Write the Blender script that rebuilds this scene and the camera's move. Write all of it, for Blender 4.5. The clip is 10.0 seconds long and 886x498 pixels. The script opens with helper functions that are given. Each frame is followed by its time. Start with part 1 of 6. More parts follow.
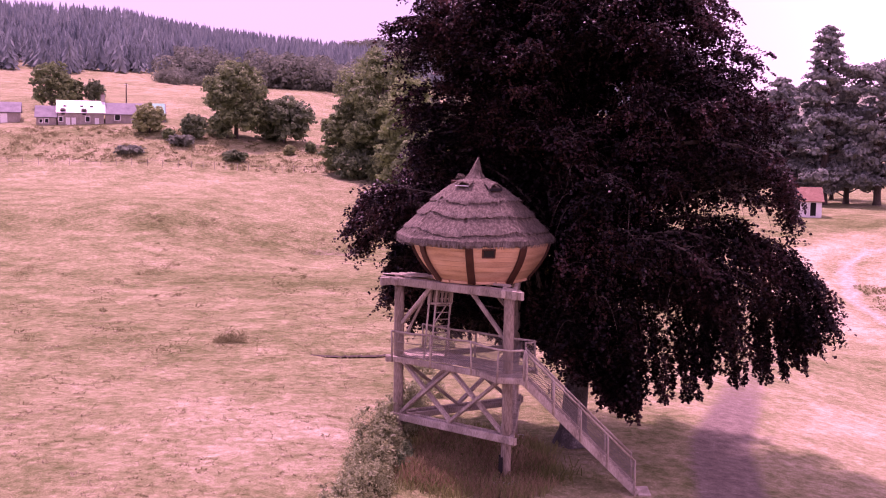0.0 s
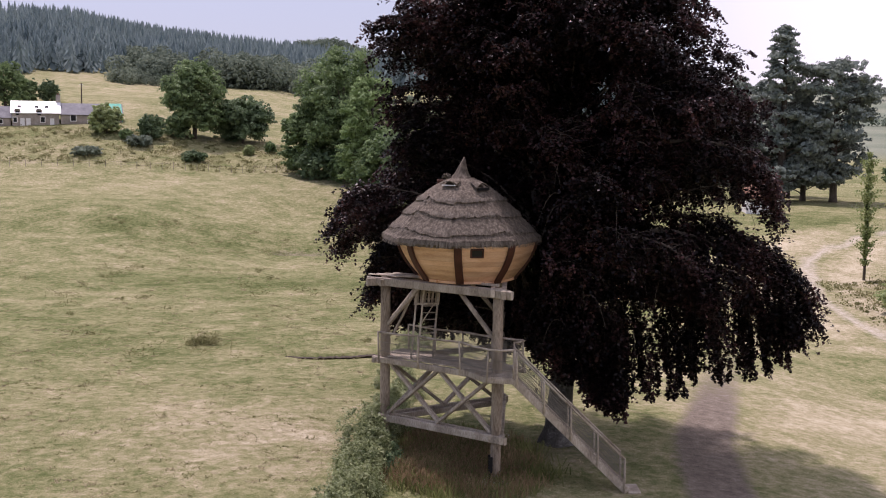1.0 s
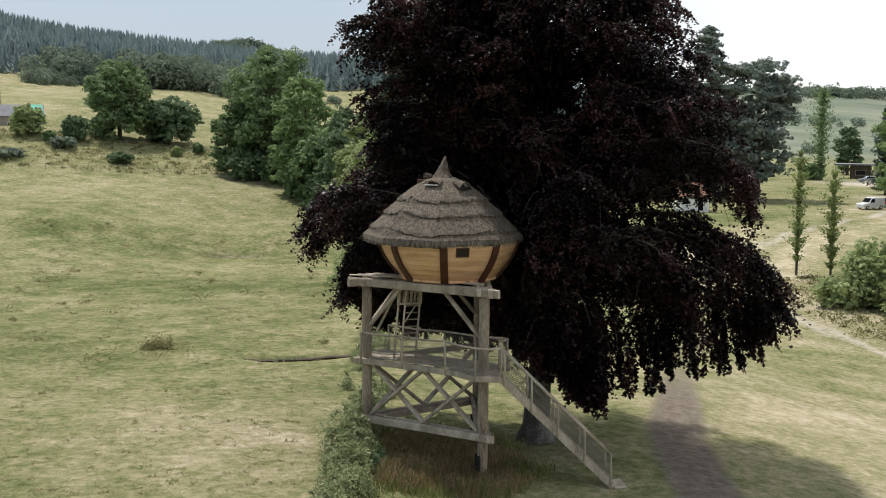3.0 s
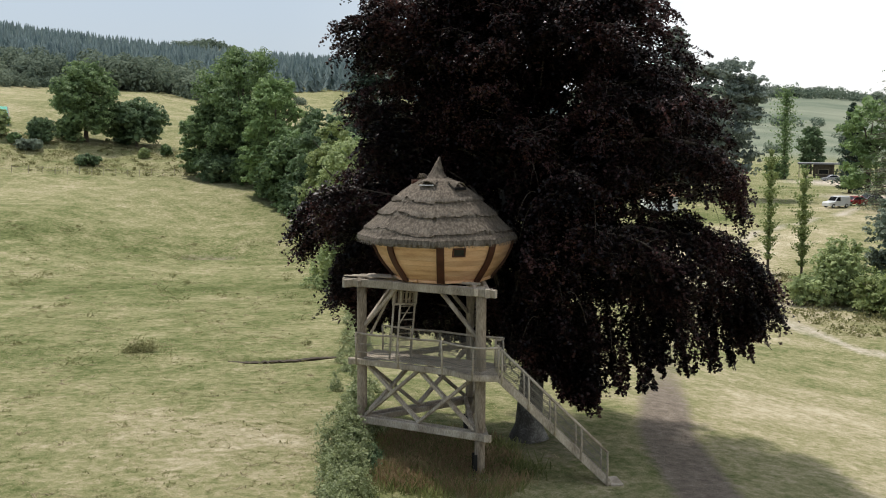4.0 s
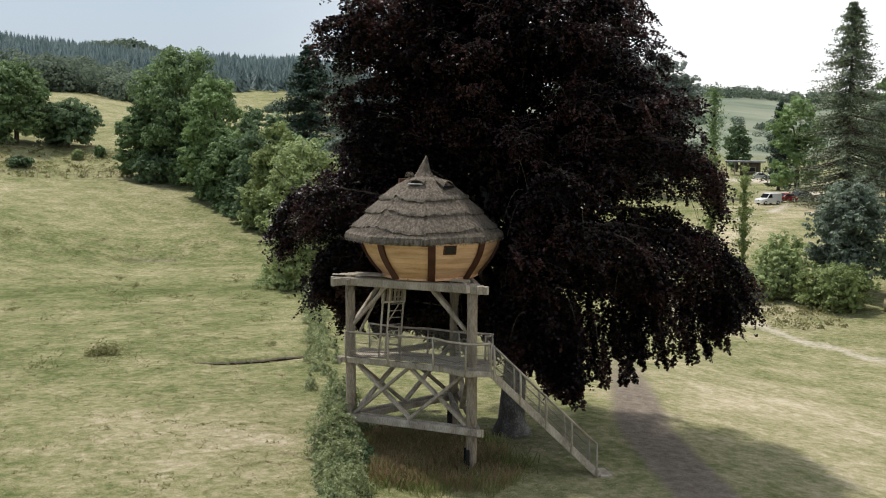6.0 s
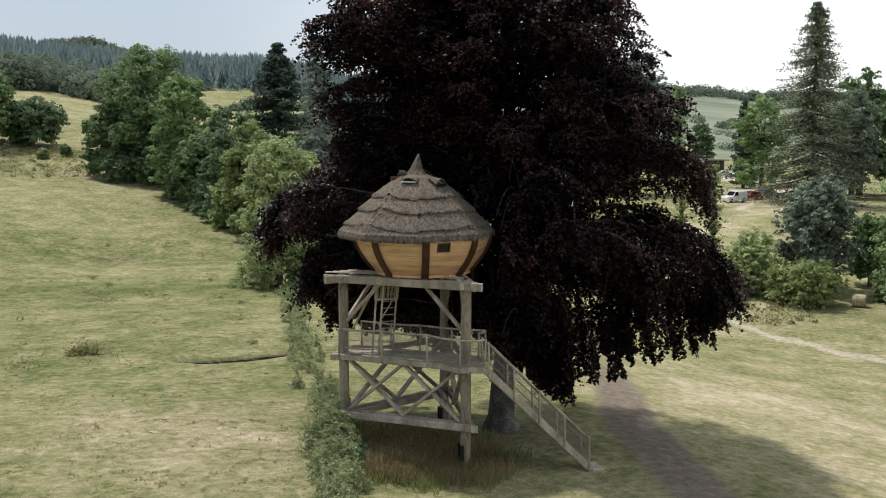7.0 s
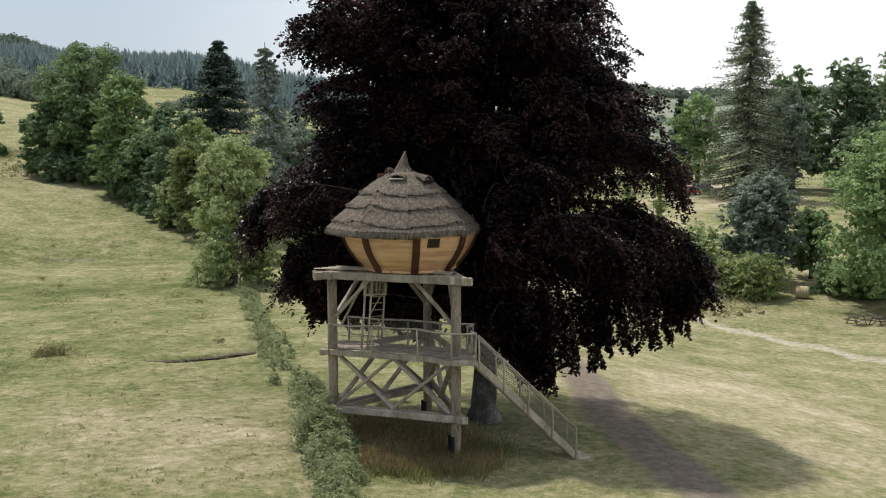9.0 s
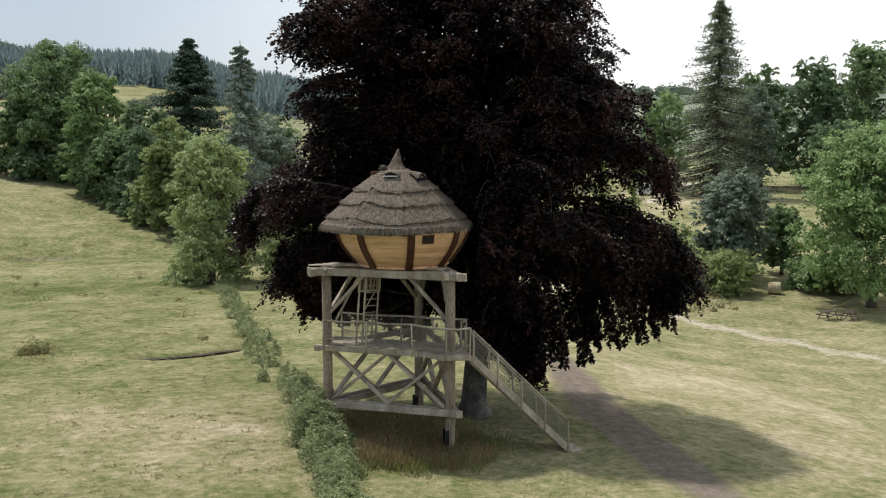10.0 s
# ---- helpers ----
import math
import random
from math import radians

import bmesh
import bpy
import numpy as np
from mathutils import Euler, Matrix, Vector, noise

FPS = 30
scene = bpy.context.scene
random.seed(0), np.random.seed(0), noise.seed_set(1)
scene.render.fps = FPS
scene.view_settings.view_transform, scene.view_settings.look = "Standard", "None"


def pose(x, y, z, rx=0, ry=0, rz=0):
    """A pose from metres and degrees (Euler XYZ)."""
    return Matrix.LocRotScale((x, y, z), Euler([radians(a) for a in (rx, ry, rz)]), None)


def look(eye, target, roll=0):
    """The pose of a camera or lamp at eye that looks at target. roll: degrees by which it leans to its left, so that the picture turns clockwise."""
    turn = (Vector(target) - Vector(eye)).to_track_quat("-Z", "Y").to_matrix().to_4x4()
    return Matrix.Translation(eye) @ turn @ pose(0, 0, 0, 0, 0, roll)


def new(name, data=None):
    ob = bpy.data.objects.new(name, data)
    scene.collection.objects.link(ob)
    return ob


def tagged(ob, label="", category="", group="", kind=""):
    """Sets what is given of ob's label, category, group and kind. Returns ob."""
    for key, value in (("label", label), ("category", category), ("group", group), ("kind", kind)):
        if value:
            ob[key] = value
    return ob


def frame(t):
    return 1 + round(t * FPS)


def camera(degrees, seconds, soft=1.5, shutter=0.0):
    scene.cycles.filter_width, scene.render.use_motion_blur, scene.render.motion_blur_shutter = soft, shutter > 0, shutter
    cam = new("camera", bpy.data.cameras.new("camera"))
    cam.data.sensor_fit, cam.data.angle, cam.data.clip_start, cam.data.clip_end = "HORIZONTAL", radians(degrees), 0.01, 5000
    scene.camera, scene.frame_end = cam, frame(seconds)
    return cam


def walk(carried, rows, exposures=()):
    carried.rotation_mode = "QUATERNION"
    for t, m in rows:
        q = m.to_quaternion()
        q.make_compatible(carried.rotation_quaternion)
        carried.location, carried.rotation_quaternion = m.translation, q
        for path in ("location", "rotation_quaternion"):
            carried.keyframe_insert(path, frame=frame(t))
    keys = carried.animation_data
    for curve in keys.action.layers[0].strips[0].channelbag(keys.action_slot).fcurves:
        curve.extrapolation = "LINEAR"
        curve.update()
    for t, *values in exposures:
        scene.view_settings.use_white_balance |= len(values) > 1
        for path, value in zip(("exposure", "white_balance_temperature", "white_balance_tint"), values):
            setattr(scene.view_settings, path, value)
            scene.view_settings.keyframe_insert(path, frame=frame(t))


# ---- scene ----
cam = camera(42.0, 10.0, 1.05)
PATH = [
    (0, (-2.231, -41.537, 13.068), (-2.241, -39.548, 12.857), 0.9),
    (0.5, (-2.831, -41.278, 13.051), (-2.803, -39.289, 12.84), 0.8),
    (1, (-3.466, -41.352, 13.057), (-3.397, -39.365, 12.846), 0.7),
    (1.5, (-4.057, -41.29, 13.021), (-3.951, -39.304, 12.811), 0.7),
    (2, (-4.699, -41.174, 12.998), (-4.556, -39.191, 12.789), 0.6),
    (2.5, (-5.299, -41.214, 12.986), (-5.121, -39.233, 12.778), 0.6),
    (3, (-5.944, -41.169, 13.004), (-5.732, -39.192, 12.795), 0.5),
    (4.5, (-7.782, -41.133, 12.969), (-7.474, -39.168, 12.763), 0.3),
    (5, (-8.422, -41.18, 12.964), (-8.08, -39.22, 12.758), 0.3),
    (5.5, (-9.013, -41.152, 12.945), (-8.641, -39.198, 12.739), 0.2),
    (7, (-10.863, -41.278, 12.928), (-10.396, -39.345, 12.719), 0.1),
    (7.5, (-11.427, -41.24, 12.923), (-10.93, -39.315, 12.713), 0.1),
    (8, (-12.065, -41.337, 12.921), (-11.538, -39.419, 12.71), 0.0),
    (8.5, (-12.606, -41.408, 12.924), (-12.052, -39.498, 12.712), 0.0),
    (9, (-13.247, -41.462, 12.925), (-12.663, -39.561, 12.712), -0.1),
    (9.5, (-13.847, -41.566, 12.911), (-13.235, -39.674, 12.696), -0.1),
    (10, (-14.486, -41.685, 12.912), (-13.845, -39.803, 12.696), -0.1),
]
walk(cam, [(t, look(eye, target, roll)) for t, eye, target, roll in PATH],
     [(0, 0.47, 7150, 139), (0.3, 0.29, 6650, 103), (0.5, 0.22, 6500, 76), (0.7, 0.16, 6400, 52), (1.0, 0.11, 6450, 34), (1.5, 0.09, 6450, 15), (2.0, 0.10, 6580, 10), (10, 0.10, 6580, 10)])

# ---- light ----
SUN_AZ, SUN_EL = radians(122), radians(63)  # bearing of the sun, counter-clockwise from +x
world = bpy.data.worlds.new("sky")
scene.world = world
world.use_nodes = True
wn = world.node_tree
sky = wn.nodes.new("ShaderNodeTexSky")
sky.sky_type = "NISHITA"
sky.sun_disc = False
sky.sun_elevation = SUN_EL
sky.sun_rotation = radians(90) - SUN_AZ
sky.dust_density = 2.0
sky.air_density = 1.0
sky.altitude = 300
# thin high cloud: a milky veil over the blue, brighter towards the east
way = wn.nodes.new("ShaderNodeTexCoord")
split = wn.nodes.new("ShaderNodeSeparateXYZ")
wn.links.new(way.outputs["Generated"], split.inputs[0])
cloud = wn.nodes.new("ShaderNodeTexNoise")
cloud.inputs["Scale"].default_value, cloud.inputs["Detail"].default_value = 1.6, 5
wn.links.new(way.outputs["Generated"], cloud.inputs["Vector"])
lump = wn.nodes.new("ShaderNodeMath")
lump.operation = "MULTIPLY_ADD"
lump.inputs[1].default_value = 0.35
wn.links.new(cloud.outputs["Fac"], lump.inputs[0])
wn.links.new(split.outputs["X"], lump.inputs[2])
east = wn.nodes.new("ShaderNodeMapRange")
east.interpolation_type = "SMOOTHSTEP"
east.inputs["From Min"].default_value, east.inputs["From Max"].default_value = 0.18, 0.66
wn.links.new(lump.outputs[0], east.inputs["Value"])
haze = wn.nodes.new("ShaderNodeMix")
haze.data_type = "RGBA"
wn.links.new(east.outputs["Result"], haze.inputs[0])
haze.inputs[6].default_value = (3.1, 3.65, 4.35, 1)
haze.inputs[7].default_value = (7.6, 7.7, 7.8, 1)
veil = wn.nodes.new("ShaderNodeMix")
veil.data_type = "RGBA"
veil.inputs[0].default_value = 0.82
wn.links.new(sky.outputs["Color"], veil.inputs[6])
wn.links.new(haze.outputs[2], veil.inputs[7])
wn.nodes["Background"].inputs["Strength"].default_value = 0.15
wn.links.new(veil.outputs[2], wn.nodes["Background"].inputs["Color"])
sun = new("sun", bpy.data.lights.new("sun", "SUN"))
sun.data.energy = 3.9
sun.data.angle = radians(3.0)
sun.data.color = (1.0, 0.96, 0.90)
sun_way = Vector((math.cos(SUN_AZ) * math.cos(SUN_EL), math.sin(SUN_AZ) * math.cos(SUN_EL), math.sin(SUN_EL)))
sun.matrix_world = look(sun_way * 60, (0, 0, 0))

# ---- materials ----
def material(name):
    m = bpy.data.materials.new(name)
    m.use_nodes = True
    return m, m.node_tree.nodes, m.node_tree.links, m.node_tree.nodes["Principled BSDF"]


def surface(name, stops, scale=8.0, fine=60.0, rough=0.8, bump=0.3, stretch=(1, 1, 1), metal=0.0, vary=0.25, step=0.02, island=False, specular=0.3):
    """A worn surface: a ramp of colours over coarse and fine grain, with relief, and each piece a shade of its own."""
    m, n, l, p = material(name)
    co = n.new("ShaderNodeTexCoord")
    mp = n.new("ShaderNodeMapping")
    mp.inputs["Scale"].default_value = stretch
    l.new(co.outputs["Object"], mp.inputs["Vector"])
    a, b = n.new("ShaderNodeTexNoise"), n.new("ShaderNodeTexNoise")
    a.inputs["Scale"].default_value, a.inputs["Detail"].default_value = scale, 6
    b.inputs["Scale"].default_value, b.inputs["Detail"].default_value = fine, 4
    for t in (a, b):
        l.new(mp.outputs["Vector"], t.inputs["Vector"])
    mix = n.new("ShaderNodeMath")
    mix.operation = "MULTIPLY_ADD"
    mix.inputs[1].default_value = 0.45
    l.new(b.outputs["Fac"], mix.inputs[0])
    half = n.new("ShaderNodeMath")
    half.operation = "MULTIPLY"
    half.inputs[1].default_value = 0.55
    l.new(a.outputs["Fac"], half.inputs[0])
    l.new(half.outputs[0], mix.inputs[2])
    ramp = n.new("ShaderNodeValToRGB")
    e = ramp.color_ramp.elements
    while len(e) < len(stops):
        e.new(0.5)
    for k, c in enumerate(stops):
        e[k].position = 0.3 + 0.4 * k / max(1, len(stops) - 1)
        e[k].color = (*c, 1)
    l.new(mix.outputs[0], ramp.inputs["Fac"])
    hue = n.new("ShaderNodeHueSaturation")
    own = n.new("ShaderNodeNewGeometry" if island else "ShaderNodeObjectInfo")
    span = n.new("ShaderNodeMapRange")
    span.inputs["To Min"].default_value, span.inputs["To Max"].default_value = 1 - vary, 1 + vary
    l.new(own.outputs["Random Per Island" if island else "Random"], span.inputs["Value"])
    l.new(span.outputs["Result"], hue.inputs["Value"])
    l.new(ramp.outputs["Color"], hue.inputs["Color"])
    l.new(hue.outputs["Color"], p.inputs["Base Color"])
    bp = n.new("ShaderNodeBump")
    bp.inputs["Strength"].default_value, bp.inputs["Distance"].default_value = bump, step
    l.new(mix.outputs[0], bp.inputs["Height"])
    l.new(bp.outputs["Normal"], p.inputs["Normal"])
    p.inputs["Roughness"].default_value, p.inputs["Metallic"].default_value = rough, metal
    p.inputs["Specular IOR Level"].default_value = specular
    return m


def foliage(name, dark, light, through_light=0.3, rough=0.55, specular=0.3, patch=0.6, rare=1.0):
    """Leaves: every leaf a tint between dark and light, in drifts, letting some light through."""
    m, n, l, p = material(name)
    geo = n.new("ShaderNodeNewGeometry")
    big = n.new("ShaderNodeTexNoise")
    big.inputs["Scale"].default_value, big.inputs["Detail"].default_value = patch, 3
    co = n.new("ShaderNodeTexCoord")
    l.new(co.outputs["Object"], big.inputs["Vector"])
    add = n.new("ShaderNodeMath")
    add.operation = "MULTIPLY_ADD"
    add.inputs[1].default_value = 0.55
    l.new(geo.outputs["Random Per Island"], add.inputs[0])
    sub = n.new("ShaderNodeMath")
    sub.operation = "MULTIPLY_ADD"
    sub.inputs[1].default_value, sub.inputs[2].default_value = 1.5, -0.55
    l.new(big.outputs["Fac"], sub.inputs[0])
    l.new(sub.outputs[0], add.inputs[2])
    mix = n.new("ShaderNodeMix")
    mix.data_type = "RGBA"
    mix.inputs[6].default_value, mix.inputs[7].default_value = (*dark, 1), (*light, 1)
    # rare above 1 keeps all but a few leaves dark, for painted glints
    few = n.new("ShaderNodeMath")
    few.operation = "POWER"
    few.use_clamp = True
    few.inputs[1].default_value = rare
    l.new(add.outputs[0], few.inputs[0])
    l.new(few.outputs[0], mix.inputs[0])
    l.new(mix.outputs[2], p.inputs["Base Color"])
    p.inputs["Roughness"].default_value = rough
    p.inputs["Specular IOR Level"].default_value = specular
    if through_light > 0:
        tr = n.new("ShaderNodeBsdfTranslucent")
        l.new(mix.outputs[2], tr.inputs["Color"])
        both = n.new("ShaderNodeMixShader")
        both.inputs[0].default_value = through_light
        l.new(p.outputs[0], both.inputs[1])
        l.new(tr.outputs[0], both.inputs[2])
        l.new(both.outputs[0], n["Material Output"].inputs["Surface"])
    return m


def plain(name, colour, rough=0.5, metal=0.0, specular=0.5):
    return surface(name, [tuple(c * 0.85 for c in colour), colour], 3, 40, rough, 0.05, metal=metal, vary=0.04, specular=specular)


OLD_WOOD = surface("weathered_wood", [(0.145, 0.115, 0.085), (0.35, 0.298, 0.236), (0.56, 0.495, 0.41)], 2.2, 26, 0.85, 0.5, (1, 1, 0.35), vary=0.18)
LOG = surface("grey_log", [(0.10, 0.074, 0.051), (0.262, 0.212, 0.160), (0.42, 0.355, 0.28)], 3, 24, 0.9, 0.6, (1, 1, 0.22), vary=0.15)
NEW_WOOD = surface("honey_boards", [(0.42, 0.225, 0.115), (0.63, 0.385, 0.215), (0.76, 0.52, 0.33)], 1.6, 22, 0.6, 0.2, (0.6, 0.6, 4), vary=0.14)
RED_WOOD = surface("red_brown_stain", [(0.032, 0.012, 0.007), (0.060, 0.021, 0.011), (0.095, 0.036, 0.02)], 4, 40, 0.6, 0.25, (1, 1, 0.4), vary=0.12)
THATCH = surface("thatch", [(0.028, 0.022, 0.016), (0.125, 0.101, 0.078), (0.33, 0.28, 0.222)], 11, 70, 0.95, 1.0, (1, 1, 0.3), vary=0.12, step=0.05)
STRAW = surface("thatch_straw", [(0.06, 0.05, 0.04), (0.15, 0.13, 0.105), (0.28, 0.25, 0.21)], 3, 30, 0.95, 0.2, vary=0.35, island=True)
BLACK_STEEL = plain("black_steel", (0.02, 0.02, 0.022), 0.45, 0.6)
WIRE = plain("net_wire", (0.17, 0.155, 0.13), 0.6, 0.2)
CONCRETE = surface("concrete", [(0.27, 0.26, 0.24), (0.40, 0.39, 0.36), (0.5, 0.48, 0.45)], 6, 70, 0.9, 0.3, vary=0.06)
BARK = surface("beech_bark", [(0.028, 0.026, 0.024), (0.085, 0.08, 0.073), (0.26, 0.26, 0.24)], 2.2, 20, 0.85, 0.6, (1, 1, 0.6), vary=0.1, step=0.04)
DARK_BARK = surface("dark_bark", [(0.035, 0.028, 0.022), (0.085, 0.068, 0.052), (0.15, 0.125, 0.1)], 3, 25, 0.9, 0.8, (1, 1, 0.3), vary=0.15, step=0.04)
GLASS = material("window_glass")[0]
GLASS.node_tree.nodes["Principled BSDF"].inputs["Base Color"].default_value = (0.012, 0.013, 0.015, 1)
GLASS.node_tree.nodes["Principled BSDF"].inputs["Roughness"].default_value = 0.12
GLASS.node_tree.nodes["Principled BSDF"].inputs["Specular IOR Level"].default_value = 0.3

# dark end blackened like the crown's shaded side; rare light leaves paint glints
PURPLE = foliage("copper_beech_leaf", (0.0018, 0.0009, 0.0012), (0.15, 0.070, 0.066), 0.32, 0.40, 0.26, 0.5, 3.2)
# the beech leaf again, blackened: the crown's inner shade put into its colour
PURPLE_SHADE = foliage("copper_beech_shaded_leaf", (0.003, 0.0015, 0.002), (0.006, 0.003, 0.0035), 0.03, 0.9, 0.02, 0.5)
OAK = foliage("oak_leaf", (0.0770, 0.125, 0.0559), (0.2844, 0.394, 0.171), 0.34, 0.6, 0.25, 0.35)
DEEP = foliage("dark_green_leaf", (0.0702, 0.115, 0.0601), (0.2214, 0.308, 0.154), 0.34, 0.6, 0.25, 0.35)
BRIGHT = foliage("bright_green_leaf", (0.1278, 0.203, 0.0752), (0.3348, 0.452, 0.193), 0.34, 0.6, 0.25, 0.35)
YELLOW = foliage("yellow_green_leaf", (0.1350, 0.189, 0.0664), (0.3753, 0.425, 0.176), 0.34, 0.6, 0.25, 0.35)
WILLOW = foliage("willow_leaf", (0.192, 0.244, 0.105), (0.492, 0.567, 0.261), 0.34, 0.6, 0.3, 0.5)
GREY_GREEN = foliage("grey_green_leaf", (0.0932, 0.126, 0.0899), (0.314, 0.371, 0.28), 0.34, 0.6, 0.3, 0.6)
NEEDLE = foliage("dark_needle", (0.0326, 0.0591, 0.044), (0.101, 0.143, 0.101), 0.1, 0.7, 0.2, 0.5)
CEDAR = foliage("cedar_needle", (0.115, 0.150, 0.130), (0.33, 0.375, 0.315), 0.12, 0.7, 0.2, 0.4)
SEQUOIA = foliage("sequoia_needle", (0.0768, 0.104, 0.0632), (0.252, 0.298, 0.185), 0.12, 0.7, 0.2, 0.4)
# far trees: distance haze mixed into the colour, paler and bluer than near ones
PINE_HAZE = foliage("far_conifer_hazed", (0.125, 0.180, 0.195), (0.32, 0.39, 0.375), 0.5, 0.9, 0.05, 0.05)
WOOD_HAZE = foliage("far_broadleaf_hazed", (0.10, 0.135, 0.105), (0.22, 0.262, 0.19), 0.3, 0.9, 0.05, 0.04)
HEDGE = foliage("bramble_leaf", (0.125, 0.160, 0.066), (0.43, 0.475, 0.25), 0.40, 0.5, 0.3, 0.9)
DRY = foliage("dry_grass", (0.17, 0.11, 0.06), (0.42, 0.32, 0.19), 0.45, 0.8, 0.1, 0.35)
GREEN_GRASS = foliage("green_grass", (0.0862, 0.109, 0.0345), (0.276, 0.287, 0.115), 0.45, 0.8, 0.1, 0.25)

TUFT = foliage("meadow_tuft", (0.14, 0.148, 0.06), (0.31, 0.29, 0.15), 0.4, 0.9, 0.05, 0.3)
STRAW_TUFT = foliage("straw_tuft", (0.26, 0.225, 0.125), (0.44, 0.38, 0.25), 0.4, 0.9, 0.05, 0.3)

SOIL = surface("damp_soil", [(0.025, 0.019, 0.013), (0.055, 0.042, 0.030), (0.10, 0.08, 0.058)], 4, 30, 0.95, 0.8, vary=0.05)


def ground_material():
    """Grass from green to straw in drifts; bare earth, gravel and painted far haze where the attribute says so."""
    m, n, l, p = material("meadow")
    geo = n.new("ShaderNodeNewGeometry")
    zone = n.new("ShaderNodeAttribute")
    zone.attribute_name = "zones"
    sep = n.new("ShaderNodeSeparateColor")
    l.new(zone.outputs["Color"], sep.inputs["Color"])

    def grain(scale, detail=5, rough=0.6, stretch=None):
        t = n.new("ShaderNodeTexNoise")
        t.inputs["Scale"].default_value, t.inputs["Detail"].default_value, t.inputs["Roughness"].default_value = scale, detail, rough
        if stretch:
            mp = n.new("ShaderNodeMapping")
            mp.inputs["Scale"].default_value = stretch
            mp.inputs["Rotation"].default_value = (0, 0, 0.35)
            l.new(geo.outputs["Position"], mp.inputs["Vector"])
            l.new(mp.outputs["Vector"], t.inputs["Vector"])
        else:
            l.new(geo.outputs["Position"], t.inputs["Vector"])
        return t.outputs["Fac"]

    def calc(op, a, b, c=None):
        q = n.new("ShaderNodeMath")
        q.operation = op
        for k, v in enumerate((a, b, c)):
            if v is None:
                continue
            if isinstance(v, (int, float)):
                q.inputs[k].default_value = v
            else:
                l.new(v, q.inputs[k])
        return q.outputs[0]

    def ramp(fac, stops):
        r = n.new("ShaderNodeValToRGB")
        e = r.color_ramp.elements
        while len(e) < len(stops):
            e.new(0.5)
        for k, (pos, c) in enumerate(stops):
            e[k].position, e[k].color = pos, (*c, 1)
        l.new(fac, r.inputs["Fac"])
        return r.outputs["Color"]

    def blend(fac, a, b):
        q = n.new("ShaderNodeMix")
        q.data_type = "RGBA"
        l.new(fac, q.inputs[0])
        l.new(a, q.inputs[6])
        l.new(b, q.inputs[7])
        return q.outputs[2]

    drift, patch, tuft, blade = grain(0.05, 5), grain(0.32, 6, 0.65), grain(2.2, 6, 0.7), grain(14, 4, 0.7)
    swath = grain(0.9, 4, 0.6, (0.25, 1.6, 1))
    mixed = calc("MULTIPLY_ADD", drift, 0.24, calc("MULTIPLY_ADD", patch, 0.44, calc("MULTIPLY_ADD", tuft, 0.54, calc("MULTIPLY_ADD", blade, 0.34, calc("MULTIPLY", swath, 0.02)))))
    dry = calc("ADD", calc("MULTIPLY_ADD", calc("SUBTRACT", mixed, 0.805), 2.7, 0.33), calc("MULTIPLY_ADD", sep.outputs[0], 1.0, -0.30))
    grass = ramp(dry, [(0.0, (0.064, 0.085, 0.025)), (0.28, (0.141, 0.156, 0.064)), (0.55, (0.248, 0.235, 0.121)), (0.80, (0.367, 0.320, 0.207)), (1.0, (0.48, 0.42, 0.30))])
    earth = ramp(calc("MULTIPLY_ADD", tuft, 0.6, calc("MULTIPLY", blade, 0.4)), [(0.3, (0.090, 0.072, 0.056)), (0.5, (0.18, 0.150, 0.120)), (0.72, (0.33, 0.285, 0.235))])
    stone = ramp(calc("MULTIPLY_ADD", tuft, 0.5, calc("MULTIPLY", blade, 0.5)), [(0.3, (0.36, 0.31, 0.25)), (0.6, (0.52, 0.46, 0.38))])

    def edge(channel):
        q = n.new("ShaderNodeMapRange")
        q.inputs["From Min"].default_value, q.inputs["From Max"].default_value = 0.28, 0.70
        l.new(calc("ADD", channel, calc("MULTIPLY_ADD", tuft, 0.7, -0.35)), q.inputs["Value"])
        return q.outputs["Result"]

    # grey-green of the far hills: distance haze painted in by the attribute's alpha
    far_haze = ramp(grain(0.012, 4, 0.5), [(0.35, (0.115, 0.142, 0.105)), (0.5, (0.165, 0.190, 0.138)), (0.65, (0.22, 0.235, 0.175))])
    colour = blend(zone.outputs["Alpha"], blend(edge(sep.outputs[2]), blend(edge(sep.outputs[1]), grass, earth), stone), far_haze)
    l.new(colour, p.inputs["Base Color"])
    bp = n.new("ShaderNodeBump")
    bp.inputs["Strength"].default_value, bp.inputs["Distance"].default_value = 0.9, 0.20
    l.new(calc("MULTIPLY_ADD", tuft, 0.65, calc("MULTIPLY", blade, 0.35)), bp.inputs["Height"])
    l.new(bp.outputs["Normal"], p.inputs["Normal"])
    p.inputs["Roughness"].default_value = 0.95
    p.inputs["Specular IOR Level"].default_value = 0.05
    return m


MEADOW = ground_material()


# ---- building helpers ----
def mesh_of(bm, name, mat):
    me = bpy.data.meshes.new(name)
    bm.to_mesh(me)
    bm.free()
    me.materials.append(mat)
    return me


def thing(name, x, y, z, label, category, group="", turn=0.0):
    ob = new(name)
    ob.matrix_world = pose(x, y, z, 0, 0, turn)
    return tagged(ob, label, category, group)


def part(name, bm, mat, parent, label="", smooth=False):
    """One mesh object under a thing or a part; its mesh is given in the parent's own space."""
    me = mesh_of(bm, name, mat) if isinstance(bm, bmesh.types.BMesh) else bm
    if not me.materials:
        me.materials.append(mat)
    if smooth:
        me.polygons.foreach_set("use_smooth", [True] * len(me.polygons))
    ob = new(name, me)
    ob.parent = parent
    if label:
        ob["label"] = label
    return ob


